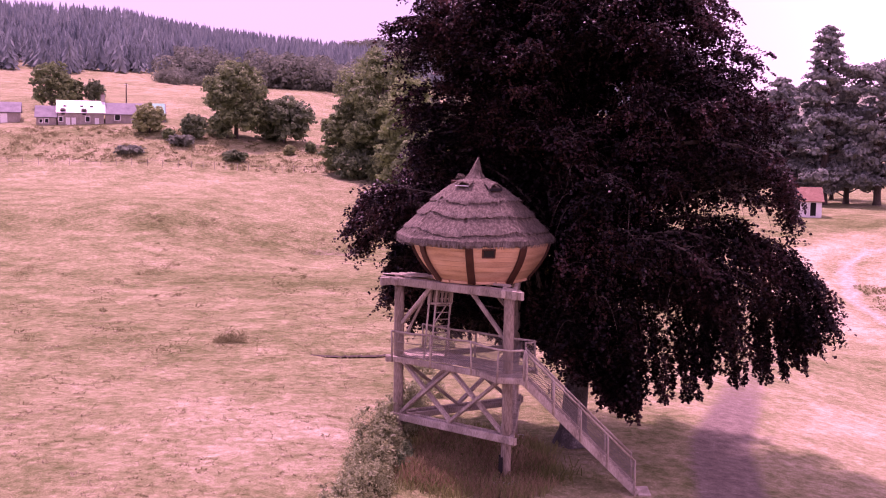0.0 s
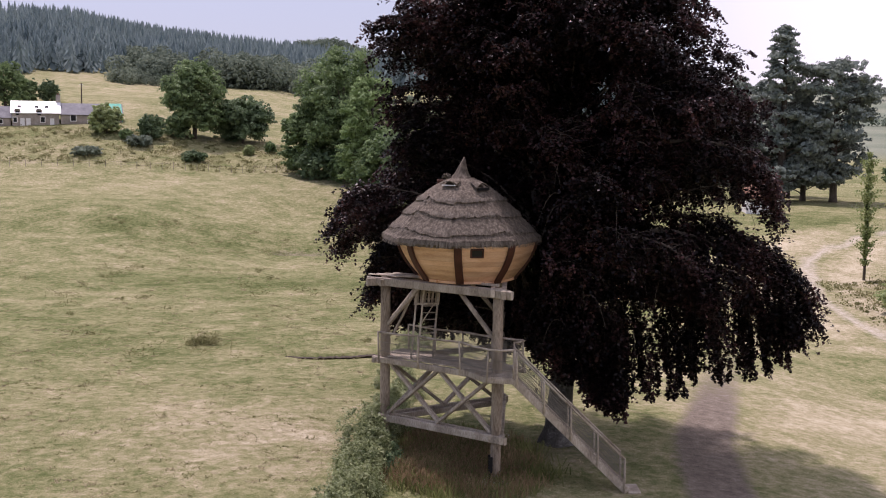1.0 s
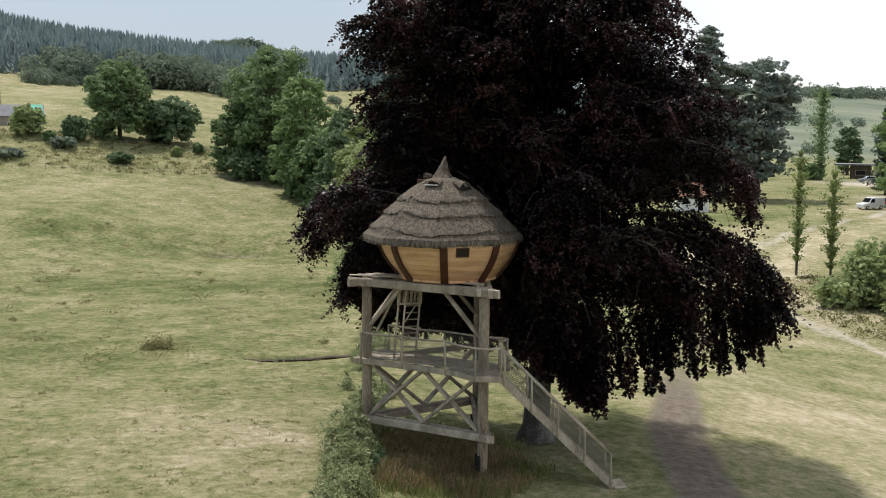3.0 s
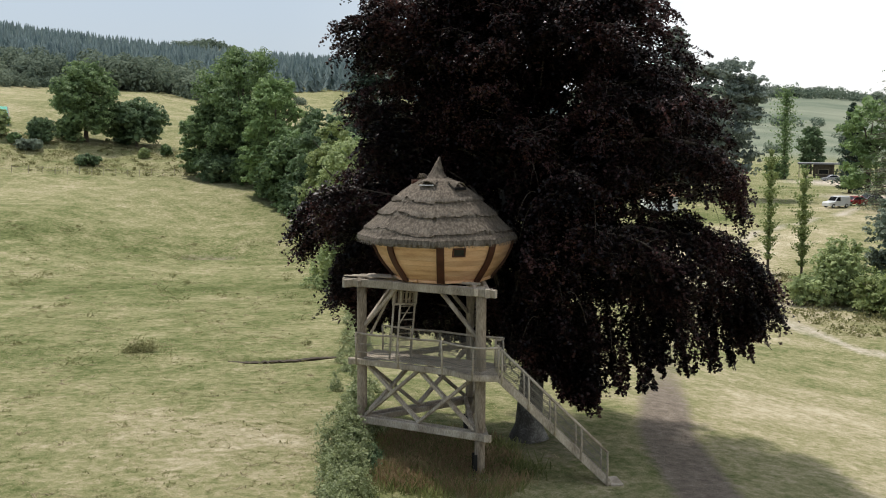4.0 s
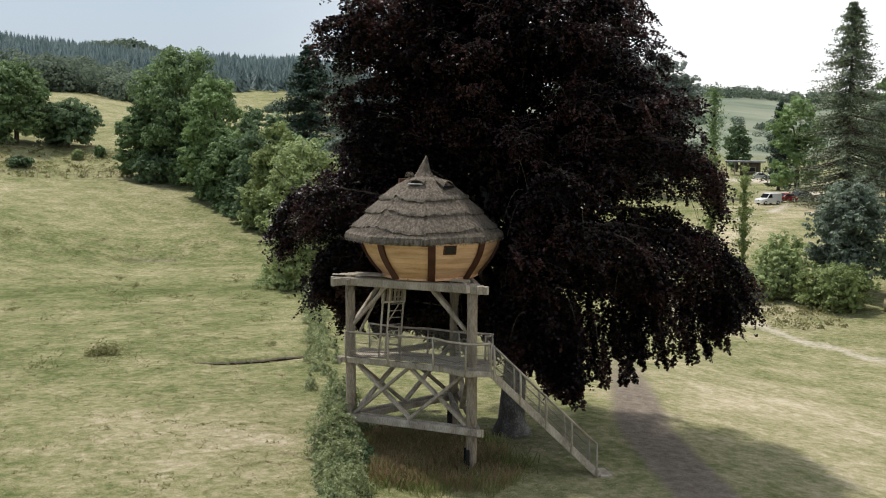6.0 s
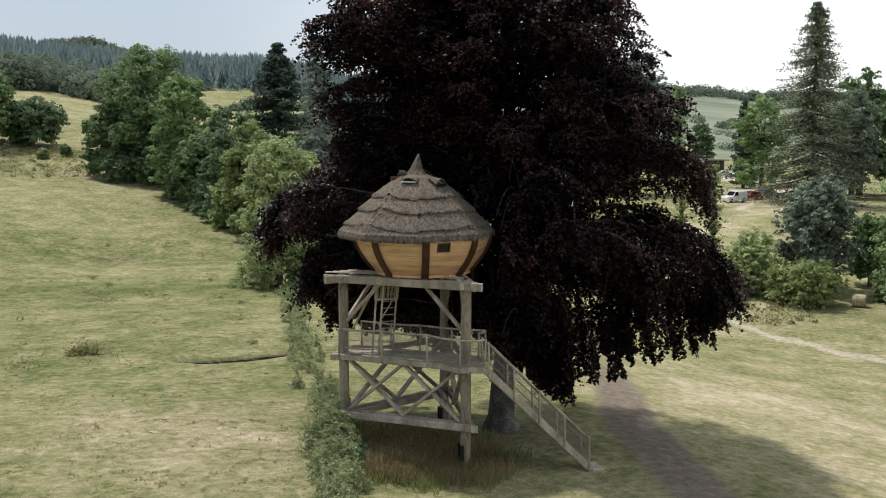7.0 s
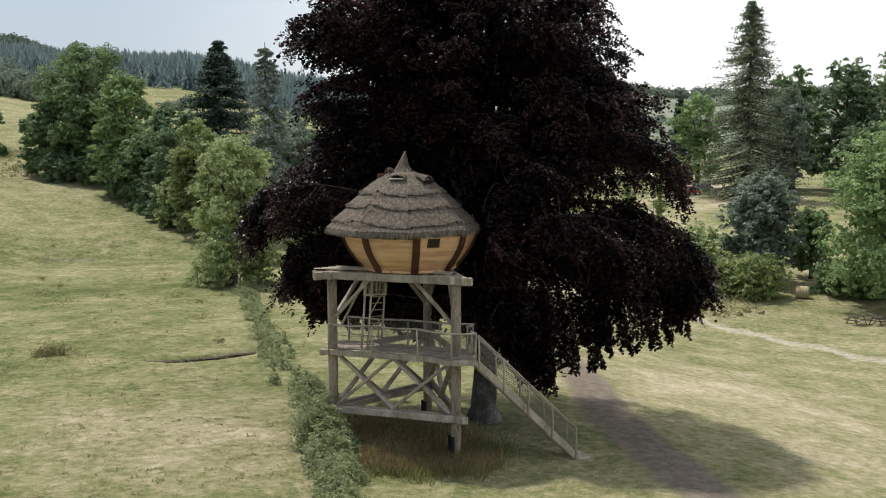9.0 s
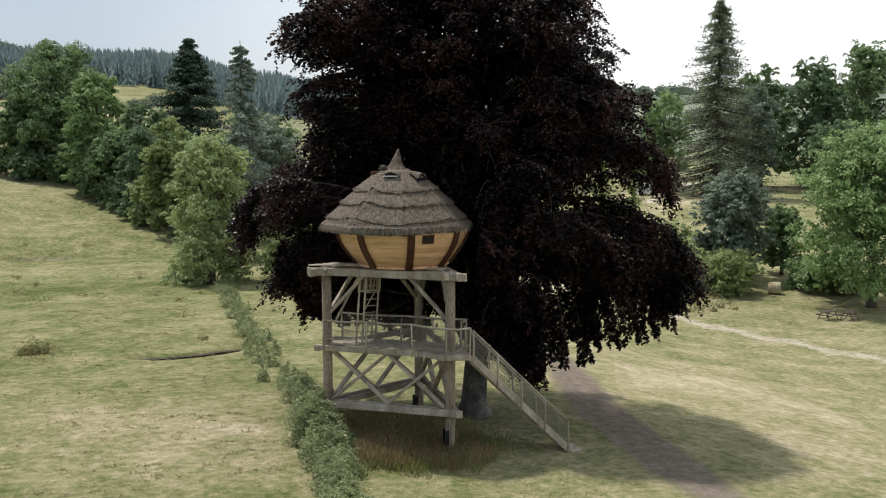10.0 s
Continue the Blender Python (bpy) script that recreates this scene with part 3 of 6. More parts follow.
def copper_beech():
    """The great copper beech beside the tower: smooth grey trunk, spreading limbs, a dark hanging crown."""
    rng = np.random.default_rng(11)
    cx, cy = 3.05, 5.6
    base = ground_at(cx, cy)
    t = thing("copper_beech", cx, cy, base, "huge copper beech with dark purple hanging foliage beside the tower", "tree")
    bm = bmesh.new()
    tube(bm, [(0, 0, -0.4), (0, 0, 0.1), (0.03, 0, 0.6), (0.1, 0, 2.2), (0.3, 0.1, 4.5), (0.5, 0.2, 8), (0.4, 0.4, 13), (0.2, 0.4, 19)], [1.0, 0.80, 0.60, 0.50, 0.46, 0.40, 0.26, 0.06], 14, True, 0.22)
    tube(bm, [(0.3, 0.1, 4.2), (-0.5, 0.4, 7.5), (-1.2, 0.6, 11), (-1.6, 0.8, 17)], [0.30, 0.27, 0.20, 0.05], 10, False, 0.2)
    part("trunk", bm, BARK, t, "smooth grey blotched bark", smooth=True)
    ox, oy = 0.4, 2.3  # the crown's middle, off the trunk
    right = [(-0.1, 8.6), (3, 9.4), (6, 9.9), (8.5, 9.4), (11, 8.9), (14, 7.8), (17, 6.6), (20, 4.6), (22.5, 2.2), (23.6, 0.2)]
    left = [(-0.1, 7.5), (6, 8.2), (8, 9.2), (10, 9.0), (12, 8.5), (16.5, 8.0), (20, 5.8), (22.5, 2.6), (23.6, 0.2)]
    lump = lambda a, z: 1 + 0.20 * noise.noise(Vector((math.cos(a) * 2.1, math.sin(a) * 2.1, z * 0.24))) + 0.12 * noise.noise(Vector((math.cos(a) * 5, math.sin(a) * 5, z * 0.6)))

    def at_height(table, z):
        for (z0, r0), (z1, r1) in zip(table, table[1:]):
            if z0 <= z <= z1:
                return r0 + (r1 - r0) * (z - z0) / (z1 - z0)
        return 0.2

    def girth(a, z):
        k = 0.5 + 0.5 * math.cos(a)
        r = k * at_height(right, z) + (1 - k) * at_height(left, z)
        return r * lump(a, z) * (1 - 0.14 * abs(math.sin(a)))

    def hem(a):
        """Height of the crown's lower edge at a bearing: low to the front and behind the tower, higher to the field."""
        front = max(0.0, math.cos(a - radians(-78))) ** 8
        tower_side = max(0.0, math.cos(a - radians(222))) ** 6
        aside, left = max(0.0, math.cos(a)), max(0.0, -math.cos(a))
        return 6.9 - 0.4 * front - 3.2 * tower_side + 0.1 * aside + 0.7 * left + 1.2 * noise.noise(Vector((math.cos(a) * 3.4, math.sin(a) * 3.4, 9)))

    def keep_out(p):
        """The hut and the tower stand free of leaves."""
        x, y, z = p[..., 0] + cx, p[..., 1] + cy, p[..., 2] + base
        hut = (np.hypot(x + 1.15, y - 2.85) < 3.25) & (z > 6.6) & (z < 12.2)
        front = (y < FRONT(x, z) - 0.5) & (z < 21)
        stair = (x < 5.2) & (y < 0.6) & (z < 5.6 - 0.8 * x)
        return ~(hut | front | stair)

    def FRONT(x, z):
        """The crown's open side: it stands back behind the hut and swings forward past it, more gently higher up."""
        k = np.clip((z - 10.5) / 5.0, 0, 1)
        u = np.clip((x - 0.5 + 4.0 * k) / (2.2 + 5.0 * k), 0, 1)
        return 6.6 - 9.5 * u * u * (3 - 2 * u)

    wood, twigs = bmesh.new(), bmesh.new()
    foot, way_of, long_of = [], [], []
    origin = np.array([cx, cy, base])

    def on_line(pts, f):
        k = min(int(f * (len(pts) - 1)), len(pts) - 2)
        u = f * (len(pts) - 1) - k
        a, b = pts[max(0, k - 1)], pts[min(len(pts) - 1, k + 2)]
        p, q = pts[k], pts[k + 1]
        m0, m1 = (q - a) / 2, (b - p) / 2
        return (2 * u ** 3 - 3 * u * u + 1) * p + (u ** 3 - 2 * u * u + u) * m0 + (3 * u * u - 2 * u ** 3) * q + (u ** 3 - u * u) * m1

    def limb(pts, r, start, step, reach, hang, leafy=1.0):
        """A limb through the points with side branches, each carrying hanging leafy twigs."""
        pts = [np.array(p, float) for p in pts]
        line = [on_line(pts, k / 16) for k in range(17)]
        free = keep_out(np.array(line))
        last = next((k for k in range(17) if not free[k]), 17) - 1
        if last > 3:
            tube(wood, line[:last + 1], [r * (1 - 0.93 * k / 16) for k in range(last + 1)], 6, False, 0.2)
        total = sum(np.linalg.norm(b - a) for a, b in zip(line, line[1:]))
        f, side = start + 0.02 * rng.random(), 1
        while f <= last / 16:
            p, ahead = on_line(pts, f), on_line(pts, min(1.0, f + 0.03)) - on_line(pts, max(0.0, f - 0.03))
            ahead[2] *= 0.5
            ahead /= np.linalg.norm(ahead) + 1e-6
            turn = side * rng.uniform(0.35, 1.25) * (1.0 if f < 0.95 else 0.3)
            c, sn = math.cos(turn), math.sin(turn)
            out = np.array([ahead[0] * c - ahead[1] * sn, ahead[0] * sn + ahead[1] * c, 0.25 * ahead[2] + rng.uniform(-0.25, 0.65)])
            length = reach * rng.uniform(0.5, 1.15) * (1.15 - 0.5 * f)
            sag = rng.uniform(0.25, 0.6) * hang
            bend = [p + out * length * g + np.array([0, 0, -sag * length * g * g]) for g in (0, 0.33, 0.66, 1.0)]
            if keep_out(np.array(bend)).all():
                tube(twigs, bend, [0.018, 0.013, 0.009, 0.004], 4, False)
            n = max(3, int(length / 0.125))
            for g in np.linspace(0.12, 1.0, n):
                if rng.random() > leafy:
                    continue
                q = p + out * length * g + np.array([0, 0, -sag * length * g * g])
                b = rng.uniform(0, 6.283)
                d = out * 0.45 + np.array([math.cos(b) * 0.55, math.sin(b) * 0.55, -0.25 - 0.75 * hang * rng.random()])
                foot.append(q)
                way_of.append(d / np.linalg.norm(d))
                long_of.append(rng.uniform(0.28, 0.66) * (0.8 + 0.5 * hang))
            f += step / total * rng.uniform(0.7, 1.3)
            side = -side

    made = tried = 0
    while made < 300:
        tried += 1
        a, z = (tried * 2.39996 + rng.normal() * 0.12) % 6.2832, 4.4 + 18.6 * ((tried * 0.75488 + 0.3) % 1.0)
        if 0.4 < math.sin(a) and rng.random() < 0.55:
            continue
        low = hem(a)
        if z < low + 0.7 or rng.random() > girth(a, z) / 9.0 + 0.12:
            continue
        if z > 13.5 and math.cos(a) > -0.2 and noise.noise(Vector((math.cos(a) * 3, math.sin(a) * 3, z * 0.45))) > 0.16:
            continue  # sky shows through the thin upper side
        r = girth(a, z) * (rng.uniform(0.86, 1.0) if made % 5 < 3 else rng.uniform(0.45, 0.8))
        if math.cos(a) > 0.3 and r > 4.6 and 8.6 < z + 0.30 * (r - 7) < 10.8:
            continue  # the gap between the low limb and the upper crown
        tip = np.array([ox + r * math.cos(a), oy + r * math.sin(a), z])
        edge = float(FRONT(tip[0] + cx, z)) + 1.2 * noise.noise(Vector((tip[0] * 0.5, 3, z * 0.5))) - cy
        if tip[1] < edge:
            tip[1] = edge + 0.5 * rng.random()
        z0 = max(4.8, min(16.5, z - (0.25 + 0.5 * rng.random()) * r * (0.5 + 0.05 * z)))
        root = np.array([0.06, 0.03 * z0, z0])
        steep = 0.15 + 0.045 * z
        crest = z + rng.uniform(0.05, 0.45)
        mid = root + (tip - root) * 0.42
        mid[2] = z0 + (crest - z0) * min(0.95, 0.55 + steep * 0.25)
        over = root + (tip - root) * 0.78
        over[2] = crest
        limb([root, mid, over, tip], 0.03 + 0.005 * r, 0.34, 0.27, 1.45, 0.55 + 0.5 * rng.random() * (1.4 if z < 9 else 1.0))
        made += 1
    # the great low limbs, the arm above them and the lobe behind the hut, each with its own fork
    for z0, line, reach, hang, leafy in (
            (6.6, ((6.4, 3.8, 9.6), (9.4, 3.2, 9.1), (11.6, 3.3, 7.6), (12.6, 3.4, 5.7)), 1.6, 1.3, 1.0),
            (6.2, ((6.2, 4.8, 8.8), (9.0, 4.6, 8.8), (11.2, 4.4, 7.4), (12.3, 4.4, 5.8)), 1.5, 1.1, 1.0),
            (6.6, ((5.6, 3.0, 9.0), (8.2, 2.6, 8.8), (10.4, 2.8, 7.4), (11.6, 3.0, 5.6)), 1.4, 1.2, 1.0),
            (5.8, ((6.0, 4.2, 7.2), (8.6, 3.8, 7.4), (10.6, 3.6, 6.6), (11.8, 3.6, 5.2)), 1.3, 1.3, 0.75),
            (5.6, ((6.0, 5.6, 7.0), (9.0, 6.4, 6.8), (10.8, 6.4, 6.0), (11.6, 6.2, 5.0)), 1.2, 1.2, 0.6),
            (6.4, ((4.6, 2.8, 7.6), (6.6, 2.0, 7.4), (8.2, 2.4, 6.4), (8.9, 2.8, 4.9)), 1.1, 1.2, 0.75),
            (7.2, ((4.4, 2.4, 8.8), (5.8, 1.4, 8.9), (7.2, 1.2, 8.2), (8.0, 1.4, 7.0)), 1.2, 1.2, 0.95),
            (5.2, ((3.6, 3.6, 6.2), (4.4, 2.8, 5.8), (4.9, 2.6, 4.6), (5.0, 2.7, 3.4)), 0.9, 1.2, 0.85),
            (5.6, ((2.9, 4.0, 6.8), (2.6, 3.2, 6.8), (2.6, 2.6, 6.2), (2.7, 2.2, 5.2)), 0.9, 1.2, 0.9),
            (10.5, ((6.0, 3.4, 12.4), (8.6, 2.4, 12.5), (10.2, 1.9, 11.5), (10.6, 1.9, 9.8)), 1.0, 1.3, 1.0),
            (9.8, ((6.0, 4.6, 11.8), (8.8, 4.4, 12.0), (10.4, 3.6, 11.3), (10.8, 3.0, 10.2)), 1.1, 1.0, 1.0),
            (8.0, ((-1.2, 8.2, 10.4), (-4.2, 9.4, 10.4), (-5.7, 9.9, 9.7), (-6.3, 10.0, 8.7)), 1.4, 1.1, 1.0),
            (7.0, ((-1.0, 8.6, 9.0), (-3.6, 9.6, 9.2), (-5.2, 10.4, 8.7), (-6.0, 10.6, 7.8)), 1.3, 1.2, 1.0),
            (6.0, ((-0.8, 8.0, 7.6), (-3.0, 8.8, 7.6), (-4.2, 9.0, 6.9), (-4.6, 9.0, 6.0)), 1.2, 1.3, 1.0),
            (5.0, ((0.8, 7.4, 6.6), (-0.8, 8.6, 6.6), (-2.6, 9.2, 6.0), (-3.4, 9.2, 5.0)), 1.2, 1.3, 1.0),
            (6.5, ((1.4, 7.6, 8.0), (0.0, 8.4, 8.0), (-1.6, 8.6, 7.4), (-2.8, 8.4, 6.2)), 1.3, 1.3, 1.0),
            (5.5, ((1.8, 7.2, 7.0), (1.0, 7.6, 7.0), (0.0, 7.8, 6.4), (-0.8, 7.8, 5.4)), 1.2, 1.3, 1.0),
            (6.2, ((1.0, 8.4, 7.4), (-1.4, 9.8, 7.6), (-3.4, 10.4, 7.0), (-4.6, 10.4, 5.8)), 1.4, 1.3, 1.0),
            (6.6, ((3.1, 3.4, 7.8), (3.2, 2.2, 7.6), (3.4, 1.6, 6.6), (3.5, 1.4, 5.4)), 1.0, 1.3, 0.9),
            (6.8, ((3.6, 4.0, 7.6), (4.2, 2.8, 7.4), (4.5, 2.2, 6.4), (4.6, 2.0, 5.2)), 1.0, 1.3, 0.9),
            (6.0, ((2.4, 4.8, 7.2), (2.1, 3.9, 7.0), (2.1, 3.4, 6.0), (2.2, 3.2, 4.8)), 0.9, 1.3, 0.9),
            (5.8, ((2.6, 4.6, 6.8), (2.0, 3.8, 6.5), (1.8, 3.2, 5.6), (1.9, 2.9, 4.4)), 0.9, 1.3, 0.95),
            (5.2, ((2.7, 4.8, 6.2), (2.3, 4.0, 5.8), (2.2, 3.4, 4.9), (2.3, 3.0, 3.6)), 0.8, 1.3, 0.95),
            (7.4, ((4.6, 3.6, 8.8), (6.0, 2.6, 8.8), (7.2, 2.2, 8.0), (7.8, 2.2, 6.6)), 1.3, 1.3, 0.9),
            (5.4, ((5.0, 4.6, 6.6), (6.4, 4.2, 6.8), (7.8, 4.2, 6.5), (9.0, 4.2, 5.8)), 1.1, 0.7, 0.9),
            (5.2, ((5.2, 5.6, 6.2), (6.8, 5.6, 6.4), (8.2, 5.6, 6.0), (9.4, 5.4, 5.2)), 1.1, 0.8, 0.9),
            (4.8, ((3.6, 4.8, 6.0), (4.2, 3.8, 6.0), (4.6, 3.2, 5.2), (4.8, 2.9, 4.2)), 1.0, 1.2, 0.8),
            (5.0, ((3.6, 7.0, 6.4), (4.6, 8.0, 6.4), (5.6, 8.6, 5.6), (6.2, 8.8, 4.6)), 1.2, 1.2, 0.8),
            (4.8, ((2.4, 7.0, 6.0), (1.6, 7.8, 6.0), (1.0, 8.4, 5.2), (0.7, 8.6, 4.2)), 1.2, 1.3, 1.0),
            (5.4, ((2.5, 6.4, 6.6), (1.9, 6.6, 6.6), (1.4, 6.6, 6.0), (1.2, 6.4, 5.0)), 1.0, 1.3, 1.0)):
        limb([(0.08, 0.2, z0)] + [np.array(p) - origin for p in line], 0.13, 0.24, 0.15, reach, hang, leafy)
    # the hanging hem: long strands below the low limbs, with the field showing between them
    CURTAIN = [(3.6, 2.8, 3.2), (4.9, 2.8, 1.5), (5.6, 2.9, 2.4), (7.3, 3.2, 2.3), (8.6, 3.6, 3.0), (9.9, 4.0, 2.6), (11.2, 3.8, 3.2), (12.2, 3.4, 3.6), (12.6, 3.6, 4.6)]
    BEHIND = [(-4.3, 9.0, 5.6), (-3.4, 9.2, 4.2), (-1.8, 9.6, 3.7), (0.0, 8.8, 3.5), (1.6, 7.6, 3.3)]
    NEAR = [(1.1, 4.2, 4.6), (2.1, 3.5, 3.7), (3.5, 3.0, 2.8), (4.9, 2.8, 1.6), (5.5, 2.9, 2.6)]
    for line, count, rise, deep in ((CURTAIN, 98, 3.6, 0.9), (NEAR, 108, 3.1, 1.4), (BEHIND, 165, 3.0, 1.1)):
        for k in range(count):
            f = min(len(line) - 1.01, max(0.0, round(rng.random() * (len(line) - 1) * 2) / 2 + rng.normal() * 0.15))
            i = min(int(f), len(line) - 2)
            end = np.array(line[i]) + (np.array(line[i + 1]) - np.array(line[i])) * (f - i)
            back = abs(rng.normal()) * deep
            gap = noise.noise(Vector((f * 2.3, back * 0.8, 4 if rise > 3 else 9)))
            end += np.array([rng.normal() * 0.16, back, 0.25 * back + max(0.0, 0.6 + 3.4 * gap) * rng.random()])
            crest = min(7.6, 7.6 - 1.2 * (end[0] - 10.6))
            top = end + np.array([-0.3, 0.4, max(0.8, min(rise, crest - end[2])) * rng.uniform(0.5, 1.0)])
            end, top = end - origin, top - origin
            tube(twigs, [top, top * 0.4 + end * 0.6 + np.array([0.1, 0, 0]), end], [0.016, 0.010, 0.004], 4, False)
            for g in np.arange(0, 1, (0.085 if rise > 3.2 else 0.055) / (top[2] - end[2])):
                b = rng.uniform(0, 6.283)
                d = np.array([math.cos(b) * 0.8, math.sin(b) * 0.8, -0.75])
                foot.append(end + (top - end) * g + rng.normal(size=3) * (0.03 + 0.10 * g))
                way_of.append(d / np.linalg.norm(d))
                long_of.append(rng.uniform(0.14, 0.42) * (0.55 + 0.6 * g))
    for k in range(26):  # bare twigs arching out among the leaves
        a, z = rng.uniform(-1.9, 0.3), rng.uniform(5, 15)
        r = girth(a, z) * rng.uniform(0.8, 0.97)
        q = Vector((ox + r * math.cos(a), oy + r * math.sin(a), z))
        q.y = max(q.y, float(FRONT(q.x + cx, z)) - cy)
        b = a + rng.uniform(-1.2, 1.2)
        d = rng.uniform(0.5, 1.2)
        tube(wood, [q + Vector((math.cos(b) * d * g, math.sin(b) * d * g, 0.55 * g - (0.9 + d) * g * g)) for g in (0, 0.2, 0.4, 0.6, 0.8, 1.0)], [0.016, 0.014, 0.011, 0.009, 0.007, 0.004], 4, False)
    part("branch", wood, DARK_BARK, t, "dark spreading branches", smooth=True)["kind"] = "stuff"
    part("twig", twigs, DARK_BARK, t, "thin dark hanging twigs")["kind"] = "stuff"
    # leaves: flat sprays on either side of every twig
    q, d, length = np.array(foot), np.array(way_of), np.array(long_of)
    per = 14
    g = rng.random((len(q), per)) ** 0.8
    aside = np.cross(d, rng.normal(size=d.shape))
    aside /= np.linalg.norm(aside, axis=1)[:, None] + 1e-6
    swing = rng.uniform(-1, 1, (len(q), per))
    at = q[:, None] + d[:, None] * (length[:, None] * g)[:, :, None] + aside[:, None] * (swing * 0.11 * (1.15 - 0.5 * g))[:, :, None]
    at[:, :, 2] -= 0.30 * length[:, None] * g * g
    at = at.reshape(-1, 3) + rng.normal(size=(len(q) * per, 3)) * 0.025
    face = np.cross(d, aside)
    face *= np.sign(face[:, 2:3] + 1e-6)
    face = np.repeat(face * 0.6 + np.array([0, 0, 0.6]), per, 0)
    ok = keep_out(at)
    part("crown", quads_mesh("crown", leaf_quads(rng, at[ok], 0.145, face[ok], 0.55, 0.72), PURPLE), PURPLE, t, "dark purple leaves in hanging sprays, shade and glints put into their colour")
    # filling leaves inside the crown; their near-black colour paints its shade
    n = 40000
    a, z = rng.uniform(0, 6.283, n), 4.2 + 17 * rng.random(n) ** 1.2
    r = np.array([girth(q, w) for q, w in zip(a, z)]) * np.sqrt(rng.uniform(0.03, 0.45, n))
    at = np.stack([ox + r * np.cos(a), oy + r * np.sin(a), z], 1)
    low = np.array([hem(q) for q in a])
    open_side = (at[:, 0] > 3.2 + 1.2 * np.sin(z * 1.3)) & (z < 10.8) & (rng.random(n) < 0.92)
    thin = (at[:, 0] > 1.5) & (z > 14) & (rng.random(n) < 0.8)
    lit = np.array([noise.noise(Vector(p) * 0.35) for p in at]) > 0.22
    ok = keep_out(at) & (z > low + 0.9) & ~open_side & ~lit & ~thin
    part("inner_crown", quads_mesh("inner_crown", leaf_quads(rng, at[ok], 0.30, None, 0.5, 0.8), PURPLE_SHADE), PURPLE_SHADE, t, "inner foliage, blackened to paint the crown's inner shade")


copper_beech()


# ---- treehouse tower ----
PR, PL, PB = Vector((0, 0, 0)), Vector((-4.13, 3.2, 0)), Vector((0.6, 5.9, 0))  # the three posts
HUT = Vector((-1.03, 2.85, 0))
TOP, DECK, RING = 7.06, 4.0, 1.70  # middle heights of the three levels of beams


def at_z(p, z):
    return Vector((p.x, p.y, z))


def tower():
    t = thing("timber_tower", 0, 0, 0, "three-legged weathered timber tower with braced legs carrying the hut", "tower")
    for p, name in ((PR, "post"), (PL, "post"), (PB, "post")):
        g = ground_at(p.x, p.y)
        foot = 0.12 if p is PB else 0.05
        part(name, log_bm(at_z(p, g + foot), at_z(p, TOP + 0.20), 0.195), LOG, t, smooth=True)
        pad = timber((p.x - 0.5, p.y, g + 0.0), (p.x + 0.5, p.y, g + 0.0), 0.95, 0.26, bevel=0.04)
        part("footing", pad, CONCRETE, t, "pale concrete footing")
        for s in (-1, 1):
            part("shoe", timber((p.x - 0.19, p.y + s * 0.17 - 0.02, g + 0.1), (p.x - 0.19, p.y + s * 0.17 - 0.02, g + 1.0), 0.14, 0.03, (0, 1, 0), 0.004), BLACK_STEEL, t, "black steel shoe")
    mid = (PR + PL + PB) / 3

    def beam(a, b, z, out, w, h, over, name="beam"):
        d = (b - a).normalized()
        o = Vector((d.y, -d.x, 0))
        if o.dot((a + b) / 2 - mid) < 0:
            o = -o
        part(name, timber(at_z(a - d * over + o * out, z), at_z(b + d * over + o * out, z), w, h), OLD_WOOD, t)

    for k, (a, b) in enumerate(((PL, PR), (PR, PB), (PB, PL))):
        lift = 0.0 if k == 0 else (0.03 if k == 1 else -0.03)
        for z, h in ((TOP, 0.30), (DECK - 0.02, 0.22), (RING, 0.27)):
            beam(a, b, z + lift, 0.20, 0.17, h, 0.72 if z == TOP else (0.45 if z == DECK - 0.02 else 0.55))
        beam(a, b, TOP + lift, -0.20, 0.15, 0.26, 0.35)
        beam(a, b, RING + lift, -0.20, 0.15, 0.22, 0.2)
        d = (b - a)
        n = d.normalized()
        o = Vector((n.y, -n.x, 0))
        if o.dot((a + b) / 2 - mid) < 0:
            o = -o
        # two crosses in each bay between ring and deck
        lo, hi = RING + 0.17, DECK - 0.14
        for s0, s1 in ((0.045, 0.5), (0.5, 0.955)):
            for j, (u, v) in enumerate(((s0, s1), (s1, s0))):
                w = o * (0.10 - 0.13 * j)
                part("brace", timber(at_z(a + d * u + w, lo), at_z(a + d * v + w, hi), 0.12, 0.20, o), OLD_WOOD, t)
        # knee braces under the platform
        for p, q in ((a, n), (b, -n)):
            part("knee_brace", timber(at_z(p + q * 0.12 + o * 0.02, 5.35), at_z(p + q * 1.62 + o * 0.06, TOP - 0.14), 0.13, 0.16, o), OLD_WOOD, t)
    # joists and boards of the upper platform
    for k in range(5):
        f = 0.12 + 0.19 * k
        a, b = PL.lerp(PB, f), PR.lerp(PB, f)
        part("joist", timber(at_z(a, TOP + 0.19), at_z(b, TOP + 0.19), 0.13, 0.10), OLD_WOOD, t)
    for k in range(4):
        a = PL.lerp(PB, 0.02 + 0.05 * k)
        part("board", timber(at_z(a + Vector((-0.75 + 0.08 * k, 0.2, 0)), TOP + 0.235), at_z(a + Vector((1.0, -0.75, 0)), TOP + 0.25), 0.14, 0.035, bevel=0.006), OLD_WOOD, t, "loose grey board")
    return t


